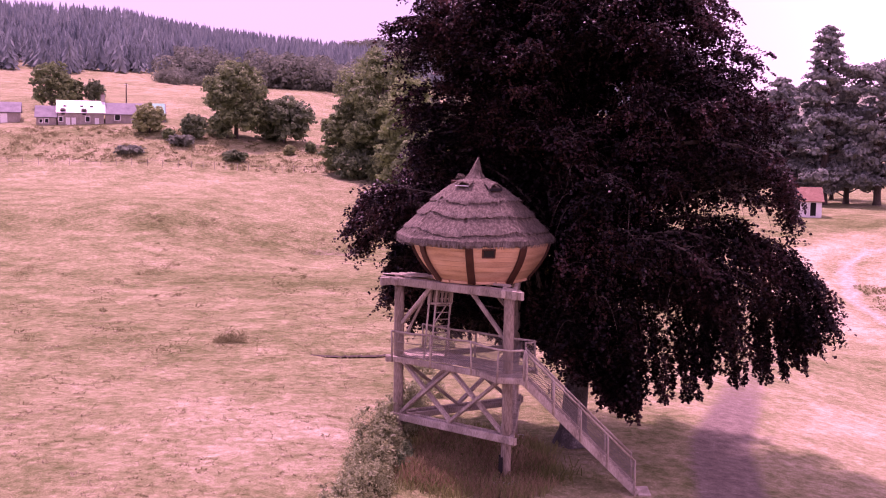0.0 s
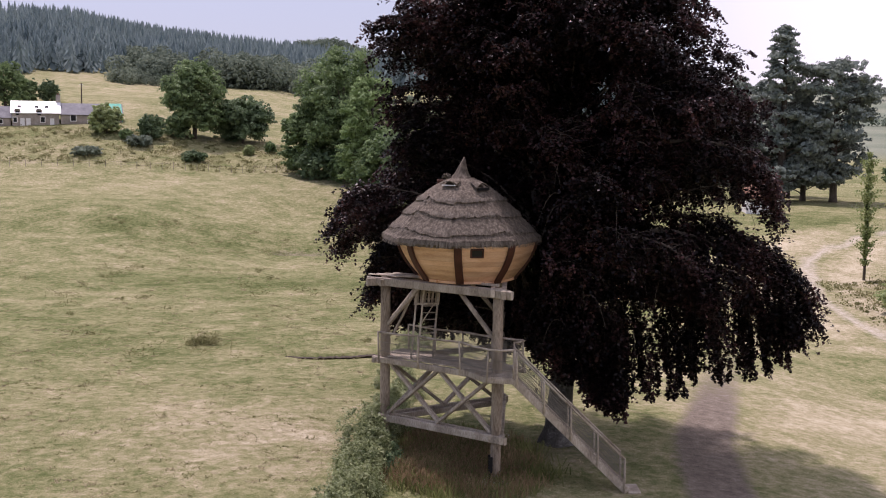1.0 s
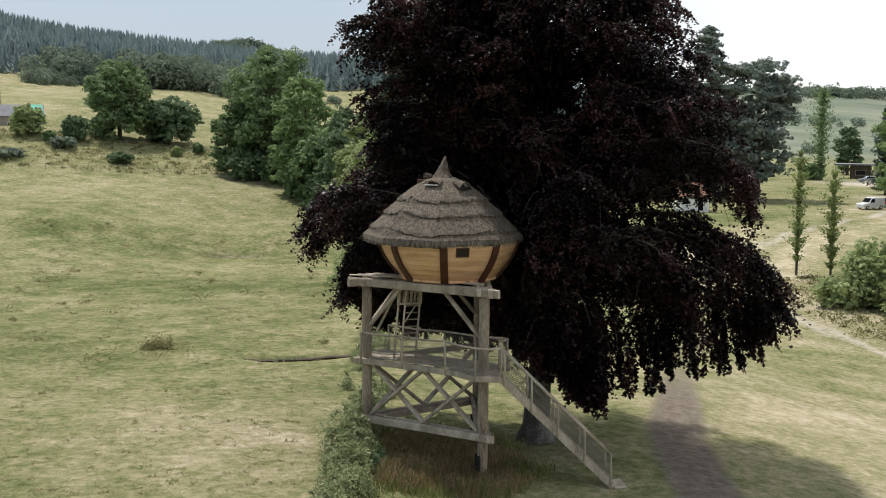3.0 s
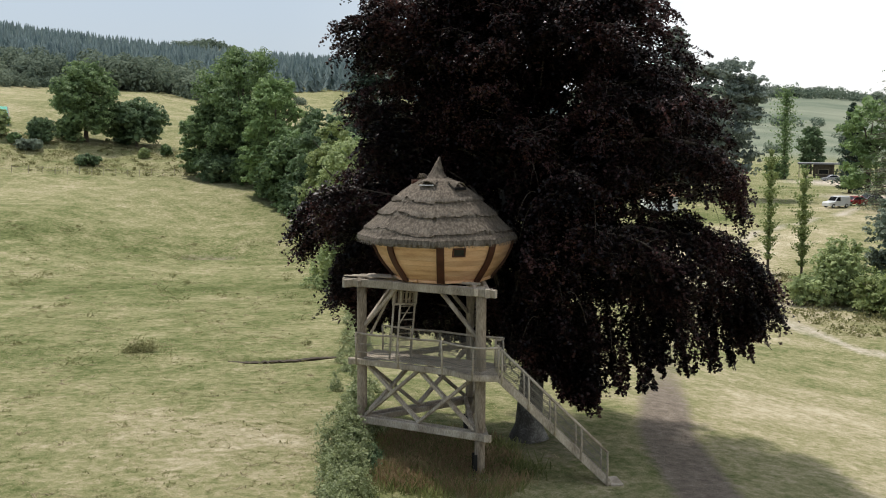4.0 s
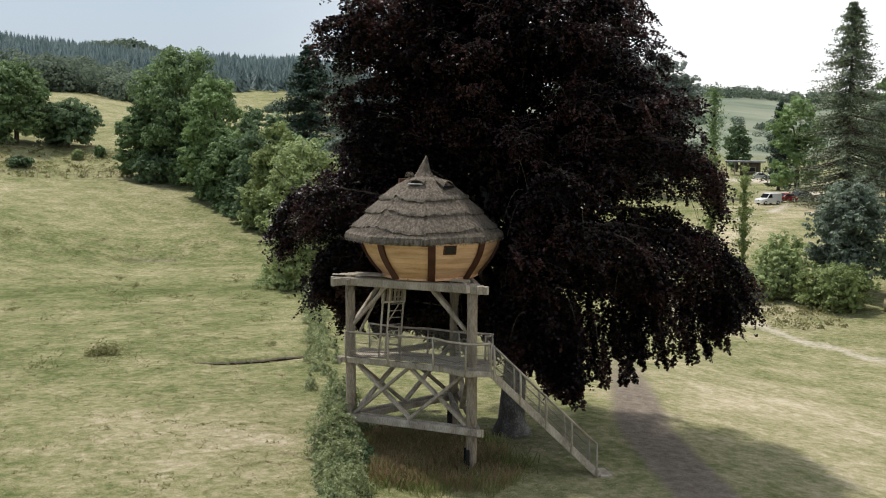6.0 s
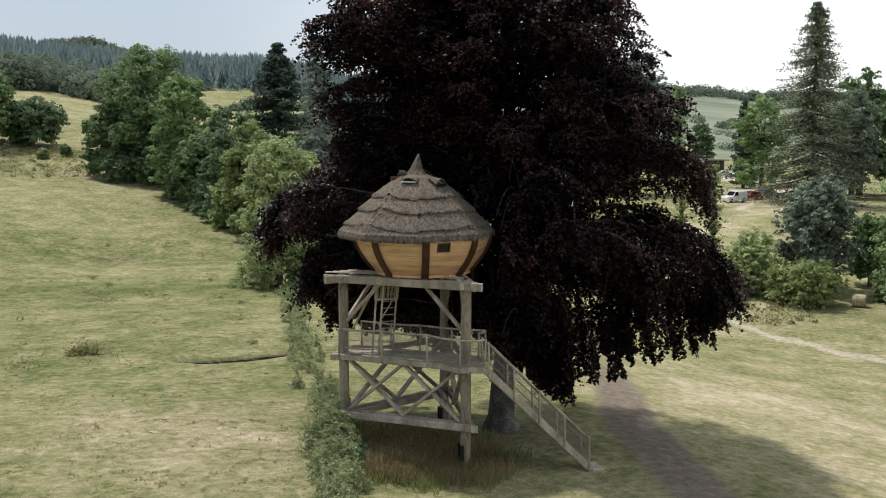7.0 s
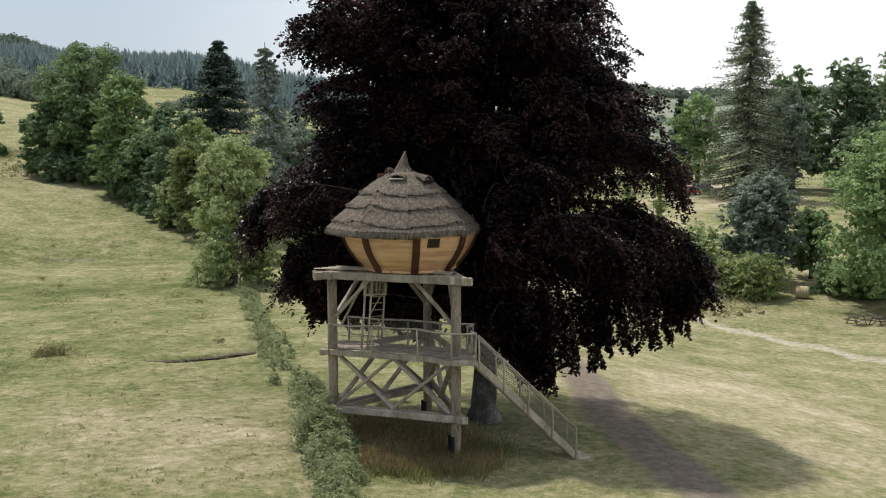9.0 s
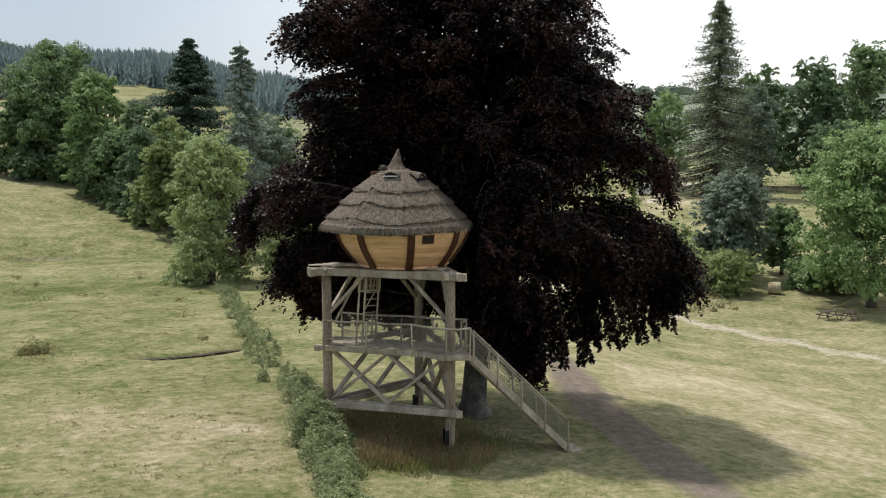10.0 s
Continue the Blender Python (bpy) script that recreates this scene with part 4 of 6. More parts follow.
def deck():
    """The lower deck: boards on joists, with a widening round the front leg, netted railing."""
    t = thing("deck", 0, 0, DECK, "weathered board deck with a netted stick railing halfway up the tower", "deck")
    along = (PR - PL).normalized()
    inn = Vector((-along.y, along.x, 0))
    if inn.dot(PB - PR) < 0:
        inn = -inn
    rows = 9
    for k in range(rows):
        o = inn * (-0.12 + 1.62 * (k + 0.5) / rows)
        a, b = PL + o, PR + o
        part("plank", timber(at_z(a - along * 0.3, 0.125), at_z(b + along * 0.3, 0.125), 0.165, 0.04, bevel=0.006), OLD_WOOD, t)
    part("edge_beam", timber(at_z(PL + inn * 1.48 - along * 0.3, 0.0), at_z(PR + inn * 1.48 + along * 0.3, 0.0), 0.12, 0.18), OLD_WOOD, t)
    edge = [Vector((-1.25, 0.78, 0)), Vector((-0.42, -0.72, 0)), Vector((0.52, -0.86, 0)), Vector((0.62, 0.55, 0))]
    for k in range(8):
        f = (k + 0.5) / 8
        a, b = edge[0].lerp(edge[1], f), edge[3].lerp(edge[2], f)
        part("plank", timber(at_z(a, 0.12), at_z(b, 0.12), 0.19, 0.04, bevel=0.006), OLD_WOOD, t)
    for a, b in ((edge[0], edge[1]), (edge[1], edge[2])):
        part("fascia", timber(at_z(a, 0.0), at_z(b, 0.0), 0.07, 0.20), OLD_WOOD, t)
    rail_line = [PL + Vector((-0.25, -0.42, 0)), PL.lerp(PR, 0.35) - inn * 0.3, edge[0] - inn * 0.12, edge[1], edge[2] + Vector((0, 0.05, 0))]
    back_line = [edge[3] + Vector((0.05, 0.1, 0)), PR + inn * 1.5 + along * 0.2, PR.lerp(PL, 0.5) + inn * 1.5, PL + inn * 1.5]
    rng = random.Random(4)
    for line in (rail_line, back_line):
        for a, b in zip(line, line[1:]):
            n = max(1, round((b - a).length / 1.35))
            for j in range(n + 1):
                if j == n and b is not line[-1]:
                    continue
                p = a.lerp(b, j / n)
                q = Vector((rng.uniform(-0.05, 0.05), rng.uniform(-0.05, 0.05), 0))
                part("baluster", tube(bmesh.new(), [at_z(p, -0.10), at_z(p + q * 0.3, 0.5), at_z(p + q, 1.16)], [0.042, 0.038, 0.032], 7, True, 0.2), OLD_WOOD, t, smooth=True)
            part("handrail", tube(bmesh.new(), [at_z(a, 1.13), at_z(a.lerp(b, 0.5), 1.10), at_z(b, 1.14)], [0.045, 0.042, 0.04], 7, True, 0.2), OLD_WOOD, t, smooth=True)
            for z in (0.42, 0.75):
                part("cable", tube(bmesh.new(), [at_z(a, z), at_z(a.lerp(b, 0.5), z - 0.04), at_z(b, z)], [0.013] * 3, 5), WIRE, t)
            part("net", net(at_z(a, 0.16), at_z(b, 0.16), 0.96), WIRE, t, "fine wire netting")
    return t


def net(a, b, h, pitch=0.075, thick=0.0075, rise=None):
    """Wire netting between two uprights: crossing wires, each with a square section's two faces."""
    bm = bmesh.new()
    long = (b - a).length
    up = Vector((0, 0, 1))
    n = int(long / pitch)
    for k in range(-int(h / pitch), n + 1):
        for s in (1, -1):
            u0, u1 = (k * pitch, k * pitch + h) if s > 0 else (k * pitch + h, k * pitch)
            v0, v1 = 0.0, h
            p0, p1 = [u0, v0], [u1, v1]
            lo, hi = 0.0, long
            ends = []
            for (u, v), (uu, vv) in ((p0, p1), (p1, p0)):
                if u < lo:
                    f = (lo - u) / (uu - u)
                    u, v = lo, v + f * (vv - v)
                if u > hi:
                    f = (u - hi) / (u - uu)
                    u, v = hi, v + f * (vv - v)
                ends.append((u, v))
            (u0, v0), (u1, v1) = ends
            if abs(v1 - v0) < 0.03 or min(u0, u1) < -1e-6 or max(u0, u1) > long + 1e-6:
                continue
            q0, q1 = a.lerp(b, u0 / long) + up * v0, a.lerp(b, u1 / long) + up * v1
            side = (b - a).normalized() * thick * 0.7
            bm.faces.new([bm.verts.new(q) for q in (q0 - side, q0 + side, q1 + side, q1 - side)])
    return bm


def staircase():
    t = thing("staircase", 0, 0, 0, "straight weathered timber stair with netted railings down to the grass", "staircase")
    g = ground_at(4.7, -0.5)
    top, foot = Vector((0.55, -0.42, DECK + 0.02)), Vector((4.72, -0.52, g + 0.05))
    run = foot - top
    flat = Vector((run.x, run.y, 0)).normalized()
    side = Vector((-flat.y, flat.x, 0))
    for s in (-0.45, 0.45):
        part("stringer", timber(top + side * s, foot + side * s, 0.075, 0.27), OLD_WOOD, t)
        n = 4
        for k in range(n + 1):
            p = top.lerp(foot, 0.02 + 0.95 * k / n) + side * s * 1.08
            part("baluster", tube(bmesh.new(), [p - Vector((0, 0, 0.15)), p + Vector((0.02, 0, 0.5)), p + Vector((0, 0, 1.14))], [0.045, 0.04, 0.034], 7, True, 0.25), OLD_WOOD, t, smooth=True)
        a, b = top.lerp(foot, 0.02) + side * s * 1.08, top.lerp(foot, 0.97) + side * s * 1.08
        up = Vector((0, 0, 1.1))
        part("handrail", tube(bmesh.new(), [a + up, a.lerp(b, 0.5) + up * 0.98, b + up], [0.04] * 3, 7, True, 0.2), OLD_WOOD, t, smooth=True)
        for z in (0.4, 0.75):
            o = Vector((0, 0, z))
            part("cable", tube(bmesh.new(), [a + o, b + o], [0.012] * 2, 5), WIRE, t)
        bm = net(Vector((0, 0, 0)), Vector(((b - a).length, 0, 0)), 0.95)
        d = (b - a).normalized()
        for v in bm.verts:
            v.co = a + d * v.co.x + Vector((0, 0, v.co.z + 0.12))
        part("net", bm, WIRE, t, "fine wire netting")
    n = 19
    for k in range(n):
        p = top.lerp(foot, (k + 0.6) / n)
        part("tread", timber(p - side * 0.43, p + side * 0.43, 0.24, 0.045, bevel=0.006), OLD_WOOD, t)
    part("landing", timber(foot + flat * 0.05 - Vector((0, 0, 0.03)), foot + flat * 0.5 - Vector((0, 0, 0.03)), 1.0, 0.07), OLD_WOOD, t)
    return t


def ladder():
    t = thing("ladder", 0, 0, 0, "steep grey wooden ladder from the deck up to the hut's hatch", "ladder")
    a, b = LADDER
    side = Vector((0.97, 0.15, 0)).normalized()
    back = Vector((-0.15, 0.97, 0)).normalized()
    for s in (-0.42, -0.16, 0.42):
        part("rail", timber(a + side * s, b + side * s, 0.075, 0.075, (0, 1, 0)), OLD_WOOD, t)
    for k in range(11):
        p = a.lerp(b, (k + 0.6) / 11.4) + back * 0.10
        part("rung", timber(p - side * 0.15, p + side * 0.41, 0.10, 0.035), OLD_WOOD, t)
    # framed hatch under the hut floor, faced with dark laths
    for s in (-0.46, 0.46):
        part("hatch_post", timber(a.lerp(b, 0.70) + side * s, b + side * s, 0.07, 0.07, (0, 1, 0)), OLD_WOOD, t)
    for k in range(6):
        s = -0.36 + 0.145 * k
        part("lath", timber(a.lerp(b, 0.71) + side * s + back * 0.06, b + side * s + back * 0.06, 0.10, 0.02, back), LOG, t)
    p = a.lerp(b, 0.70)
    part("hatch_rail", timber(p - side * 0.48, p + side * 0.48, 0.07, 0.08), OLD_WOOD, t)
    part("stay", timber(p + side * 0.30, a.lerp(b, 0.45) - side * 0.14, 0.05, 0.05), OLD_WOOD, t)
    part("stay", timber(b - side * 0.40 + Vector((0, 0, -0.1)), PL + Vector((0.32, -0.10, DECK + 1.0)), 0.09, 0.09), OLD_WOOD, t)
    return t


LADDER = (Vector((-2.71, 2.55, DECK + 0.15)), Vector((-2.47, 2.60, TOP + 0.12)))


def hexa(a, r, round_off=0.3):
    """Radius of an eight-sided, rounded plan at a bearing; corners at the ribs."""
    d = (a - RIB0) % (math.pi / 4) - math.pi / 8
    return r * ((1 - round_off) * math.cos(math.pi / 8) / math.cos(d) + round_off * 0.985)


RIB0 = radians(260.2)


def hut():
    t = thing("thatched_hut", HUT.x, HUT.y, 0, "eight-sided honey timber hut flaring upward under a shaggy grey thatched roof", "hut")
    z0, z1 = 7.34, 8.92
    wall_r = lambda z: 1.86 + 0.84 * math.sin(math.pi / 2 * max(0.0, (z - z0) / (z1 - z0))) ** 0.9
    rows, cols = 8, 8
    body = bmesh.new()
    rings = []
    for z in (z0, 7.8, 8.3, z1):
        rings.append([body.verts.new((hexa(a, wall_r(z) - 0.06) * math.cos(a), hexa(a, wall_r(z) - 0.06) * math.sin(a), z)) for a in [2 * math.pi * k / 48 for k in range(48)]])
    for p, q in zip(rings, rings[1:]):
        for k in range(48):
            body.faces.new((p[k], p[(k + 1) % 48], q[(k + 1) % 48], q[k]))
    body.faces.new(rings[0][::-1])
    body.faces.new(rings[-1])
    part("wall_core", body, NEW_WOOD, t)
    for c in range(cols):
        a0, a1 = RIB0 + c * math.pi / 4, RIB0 + (c + 1) * math.pi / 4
        for r in range(rows):
            za, zb = z0 + (z1 - z0) * (r + 0.012) / rows, z0 + (z1 - z0) * (r + 0.988) / rows
            bm = bmesh.new()
            cols_v = []
            for k in range(7):
                a = a0 + (a1 - a0) * k / 6
                ring = []
                for z, o in ((za, -0.05), (za, 0.0), (zb, 0.0), (zb, -0.05)):
                    rr = hexa(a, wall_r(z) + o)
                    ring.append(bm.verts.new((rr * math.cos(a), rr * math.sin(a), z)))
                cols_v.append(ring)
            for p, q in zip(cols_v, cols_v[1:]):
                for k in range(3):
                    bm.faces.new((p[k], q[k], q[k + 1], p[k + 1]))
            bm.faces.new(cols_v[0])
            bm.faces.new(cols_v[-1][::-1])
            part("board", bm, NEW_WOOD, t)
        # red-brown rib at each corner
        pts = []
        for k in range(8):
            z = z0 - 0.06 + (z1 - z0 + 0.05) * k / 7
            rr = hexa(a0, wall_r(max(z, z0)) + 0.035)
            pts.append(Vector((rr * math.cos(a0), rr * math.sin(a0), z)))
        bm = bmesh.new()
        for p, q in zip(pts, pts[1:]):
            box_between(bm, p, q + (q - p) * 0.02, 0.29, 0.09, (math.cos(a0), math.sin(a0), 0), 0.012)
        part("rib", bm, RED_WOOD, t, "red-brown stained corner rib")
    sill = bmesh.new()
    for k in range(48):
        a, b = 2 * math.pi * k / 48, 2 * math.pi * (k + 1) / 48
        box_between(sill, (hexa(a, 1.84) * math.cos(a), hexa(a, 1.84) * math.sin(a), z0 - 0.05), (hexa(b, 1.84) * math.cos(b), hexa(b, 1.84) * math.sin(b), z0 - 0.05), 0.14, 0.10, bevel=0.01)
    part("sill_beam", sill, NEW_WOOD, t)
    for k in range(6):
        a = RIB0 + k * math.pi / 3 + 0.52
        d = Vector((math.cos(a), math.sin(a), 0))
        if k < 3:
            part("floor_joist", timber(d * -1.95 + Vector((0, 0, z0 - 0.03)), d * 1.95 + Vector((0, 0, z0 - 0.03)), 0.12, 0.09), NEW_WOOD, t)
    # windows: dark panes in red-brown frames
    for off, zc, w, h in ((0.275, 8.47, 0.44, 0.30),):
        a = RIB0 + off
        n = Vector((math.cos(a), math.sin(a), -0.30)).normalized()
        s = Vector((-math.sin(a), math.cos(a), 0))
        u = s.cross(n) * -1
        if u.z < 0:
            u = -u
        c = Vector((math.cos(a), math.sin(a), 0)) * (hexa(a, wall_r(zc)) + 0.01) + Vector((0, 0, zc))
        win = part("window", timber(c - s * w / 2 - n * 0.01, c + s * w / 2 - n * 0.01, 0.03, h, u, 0.002), GLASS, t, "small dark window pane")
        for p, q in ((c - s * w / 2 - u * h / 2, c - s * w / 2 + u * h / 2), (c + s * w / 2 - u * h / 2, c + s * w / 2 + u * h / 2)):
            part("frame", timber(p, q, 0.065, 0.07, n), RED_WOOD, win)
        for v in (-1, 1):
            part("frame", timber(c - s * (w / 2 + 0.03) + u * v * h / 2, c + s * (w / 2 + 0.03) + u * v * h / 2, 0.07, 0.055, u), RED_WOOD, win)
    # thatch: courses over one another, each with a thick ragged lip
    prof = [(3.07, 8.78), (2.92, 9.00), (2.33, 9.60), (1.80, 10.12), (1.27, 10.57), (0.76, 10.92), (0.42, 11.10)]

    def slope(f):
        k = f * (len(prof) - 1)
        i = min(int(k), len(prof) - 2)
        (ra, za), (rb, zb) = prof[i], prof[i + 1]
        return ra + (rb - ra) * (k - i), za + (zb - za) * (k - i)

    roof = part("roof", timber((-0.1, 0, 10.6), (0.1, 0, 10.6), 0.2, 0.1), OLD_WOOD, t, "grey shaggy thatch in stepped courses")
    roof.location = (-0.20, 0.18, 0)  # the roof sits askew on the walls
    steps = [0.0, 0.205, 0.37, 0.54, 1.0]
    for c in range(4):
        bm = bmesh.new()
        n = 144
        f0, f1 = steps[c], min(1.0, steps[c + 1] + 0.05)
        lines = []
        for j in range(9):
            f = f0 + (f1 - f0) * max(0, j - 1) / 7
            row = []
            for k in range(n):
                a = RIB0 + 2 * math.pi * k / n
                facet, u = k // 18, (k % 18) / 18
                v = Vector((math.cos(a) * 4, math.sin(a) * 4, c * 3.1))
                rag = 0.03 * noise.noise(v * 2.6) + 0.022 * noise.noise(v * 8)
                own = 0.03 * noise.noise(Vector((facet * 3.7, c * 5.3, 1))) + (0.085 if facet == 7 else 0.03) * (0.5 - u) * (1 if facet % 2 else -1)
                wave = own - 0.016 * math.sin(math.pi * u) if c else 0.0
                r, z = slope(max(0.0, f + wave + rag * 0.3) if j < 4 else f)
                thick = 0.125 - 0.10 * j / 8 + 0.022 * noise.noise(v * 4 + Vector((0, 0, f * 11)))
                if c == 0:
                    thick += 0.05 * (1 - j / 8)
                if k % 18 == 0 and c < 2 and 0 < j < 7:
                    thick -= 0.055  # slit where two slopes meet
                if j == 0:
                    rr, zz = r - 0.12 - (0.18 if c == 0 else 0), z - (0.15 if c == 0 else 0.02) + rag
                else:
                    rr, zz = r + thick * 0.6, z + thick * 0.8 + (rag if j == 1 else 0) - (0.13 if c == 0 and j == 1 else 0)
                flare = 0.05 + 0.35 * min(1.0, f * 2)
                row.append(bm.verts.new((hexa(a, rr, flare) * math.cos(a), hexa(a, rr, flare) * math.sin(a), zz)))
            lines.append(row)
        for p, q in zip(lines, lines[1:]):
            for k in range(n):
                bm.faces.new((p[k], p[(k + 1) % n], q[(k + 1) % n], q[k]))
        if c == 0:
            bm.faces.new(lines[0][::-1])
        part("thatch_course", bm, THATCH, roof)
    rng = np.random.default_rng(5)
    at, tip, sd = [], [], []
    for _ in range(3000):
        a, c = rng.uniform(0, 6.283), 0 if rng.random() < 0.3 else rng.integers(1, 4)
        f = steps[c] + 0.035 * rng.random()
        r, z = slope(f)
        r2, z2 = slope(max(0, f - 0.03))
        rr, q = hexa(a, r + 0.10, 0.4), a + rng.normal() * 0.02
        p0 = np.array([rr * math.cos(a), rr * math.sin(a), z + 0.12])
        p1 = np.array([hexa(q, r2 + 0.11, 0.4) * math.cos(q), hexa(q, r2 + 0.11, 0.4) * math.sin(q), z2 + 0.09 + rng.normal() * 0.02])
        if f < 0.05:
            p1 = p0 + np.array([math.cos(a) * 0.05, math.sin(a) * 0.05, -0.24])
            p0 = p0 + np.array([0, 0, -0.03])
        at.append(p0)
        tip.append(p1)
        sd.append(np.array([-math.sin(a), math.cos(a), 0]) * rng.uniform(0.005, 0.012))
    at, tip, sd = np.array(at), np.array(tip), np.array(sd)
    tagged(part("straw", quads_mesh("straw", np.stack([at - sd, at + sd, tip + sd * 0.6, tip - sd * 0.6], 1), STRAW), STRAW, roof), kind="stuff")
    cap = bmesh.new()
    rows_v = []
    for r, z in ((0.48, 10.96), (0.47, 11.04), (0.36, 11.14), (0.245, 11.32), (0.165, 11.52), (0.095, 11.72), (0.03, 11.88)):
        row = []
        for k in range(24):
            b = 2 * math.pi * k / 24
            w = r * (1 + 0.28 * noise.noise(Vector((math.cos(b) * 2.2, math.sin(b) * 2.2, z * 1.3))))
            row.append(cap.verts.new((w * math.cos(b) + 0.10 * (z - 11.0) ** 2, w * math.sin(b), z + 0.03 * math.sin(3 * b))))
        rows_v.append(row)
    for p, q in zip(rows_v, rows_v[1:]):
        for k in range(24):
            cap.faces.new((p[k], p[(k + 1) % 24], q[(k + 1) % 24], q[k]))
    cap.faces.new(rows_v[-1])
    part("finial", cap, THATCH, roof, "pointed thatch cap", smooth=True)
    curl = bmesh.new()
    for k in range(9):
        b = RIB0 - 1.25 + 0.16 * rng.normal()
        d = Vector((math.cos(b), math.sin(b), 0))
        lift = rng.uniform(0.10, 0.28)
        q = d * rng.uniform(0.38, 0.5) + Vector((0, 0, 11.0))
        tube(curl, [q, q + d * 0.10 + Vector((0, 0, lift)), q + d * 0.22 + Vector((0, 0, lift * 1.25)), q + d * 0.30 + Vector((0, 0, lift * 0.7))], [0.035, 0.032, 0.022, 0.008], 5)
    part("straw_curl", curl, THATCH, roof, "loose curled straw beside the cap", smooth=True)
    part("roof_hatch", timber((-0.95, 0.30, 10.80), (-0.55, 0.30, 10.80), 0.45, 0.42), RED_WOOD, roof, "dark brown hatch behind the cap")
    part("cap_slot", timber((-0.22, -0.52, 11.03), (0.06, -0.52, 11.03), 0.06, 0.025, bevel=0.004), PALE, roof, "thin pale slot under the cap")
    # lifted vent flaps near the top: a lens-shaped hood over a slot
    for a, f, mat, w, lift in ((RIB0 - 0.34, 0.76, PALE, 0.56, 0.13), (RIB0 + 0.80, 0.70, BLACK_STEEL, 0.52, 0.20)):
        r, z = slope(f)
        r2, z2 = slope(min(1.0, f + 0.13))
        d, s = Vector((math.cos(a), math.sin(a), 0)), Vector((-math.sin(a), math.cos(a), 0))
        c = d * (r + 0.07) + Vector((0, 0, z + 0.09))
        top = d * (r2 + 0.03) + Vector((0, 0, z2 + 0.05))
        # the black bar is painted shadow under the lifted thatch
        part("vent_slot", timber(c - s * w / 2 + d * 0.04, c + s * w / 2 + d * 0.04, 0.10, 0.035 if mat is PALE else 0.10, bevel=0.004), mat, roof, "pale vent slot" if mat is PALE else "black bar painting the shadow under the lifted thatch")
        hood = bmesh.new()
        lips = []
        for dz in (0.0, 0.045):
            for q, width, arch in ((c + d * 0.05, w * 0.62, lift), (top, w * 0.5, 0.03)):
                lips.append([hood.verts.new(q + s * width * (k / 4 - 1) + Vector((0, 0, dz + arch * (1 - (k / 4 - 1) ** 2)))) for k in range(9)])
        lo0, hi0, lo1, hi1 = lips
        for k in range(8):
            hood.faces.new((lo0[k], lo0[k + 1], hi0[k + 1], hi0[k]))
            hood.faces.new((lo1[k], hi1[k], hi1[k + 1], lo1[k + 1]))
            hood.faces.new((lo0[k], lo1[k], lo1[k + 1], lo0[k + 1]))
        part("vent_hood", hood, THATCH, roof)
    return t


PALE = plain("pale_plate", (0.7, 0.7, 0.68), 0.5)
tower()
deck()
staircase()
ladder()
hut()


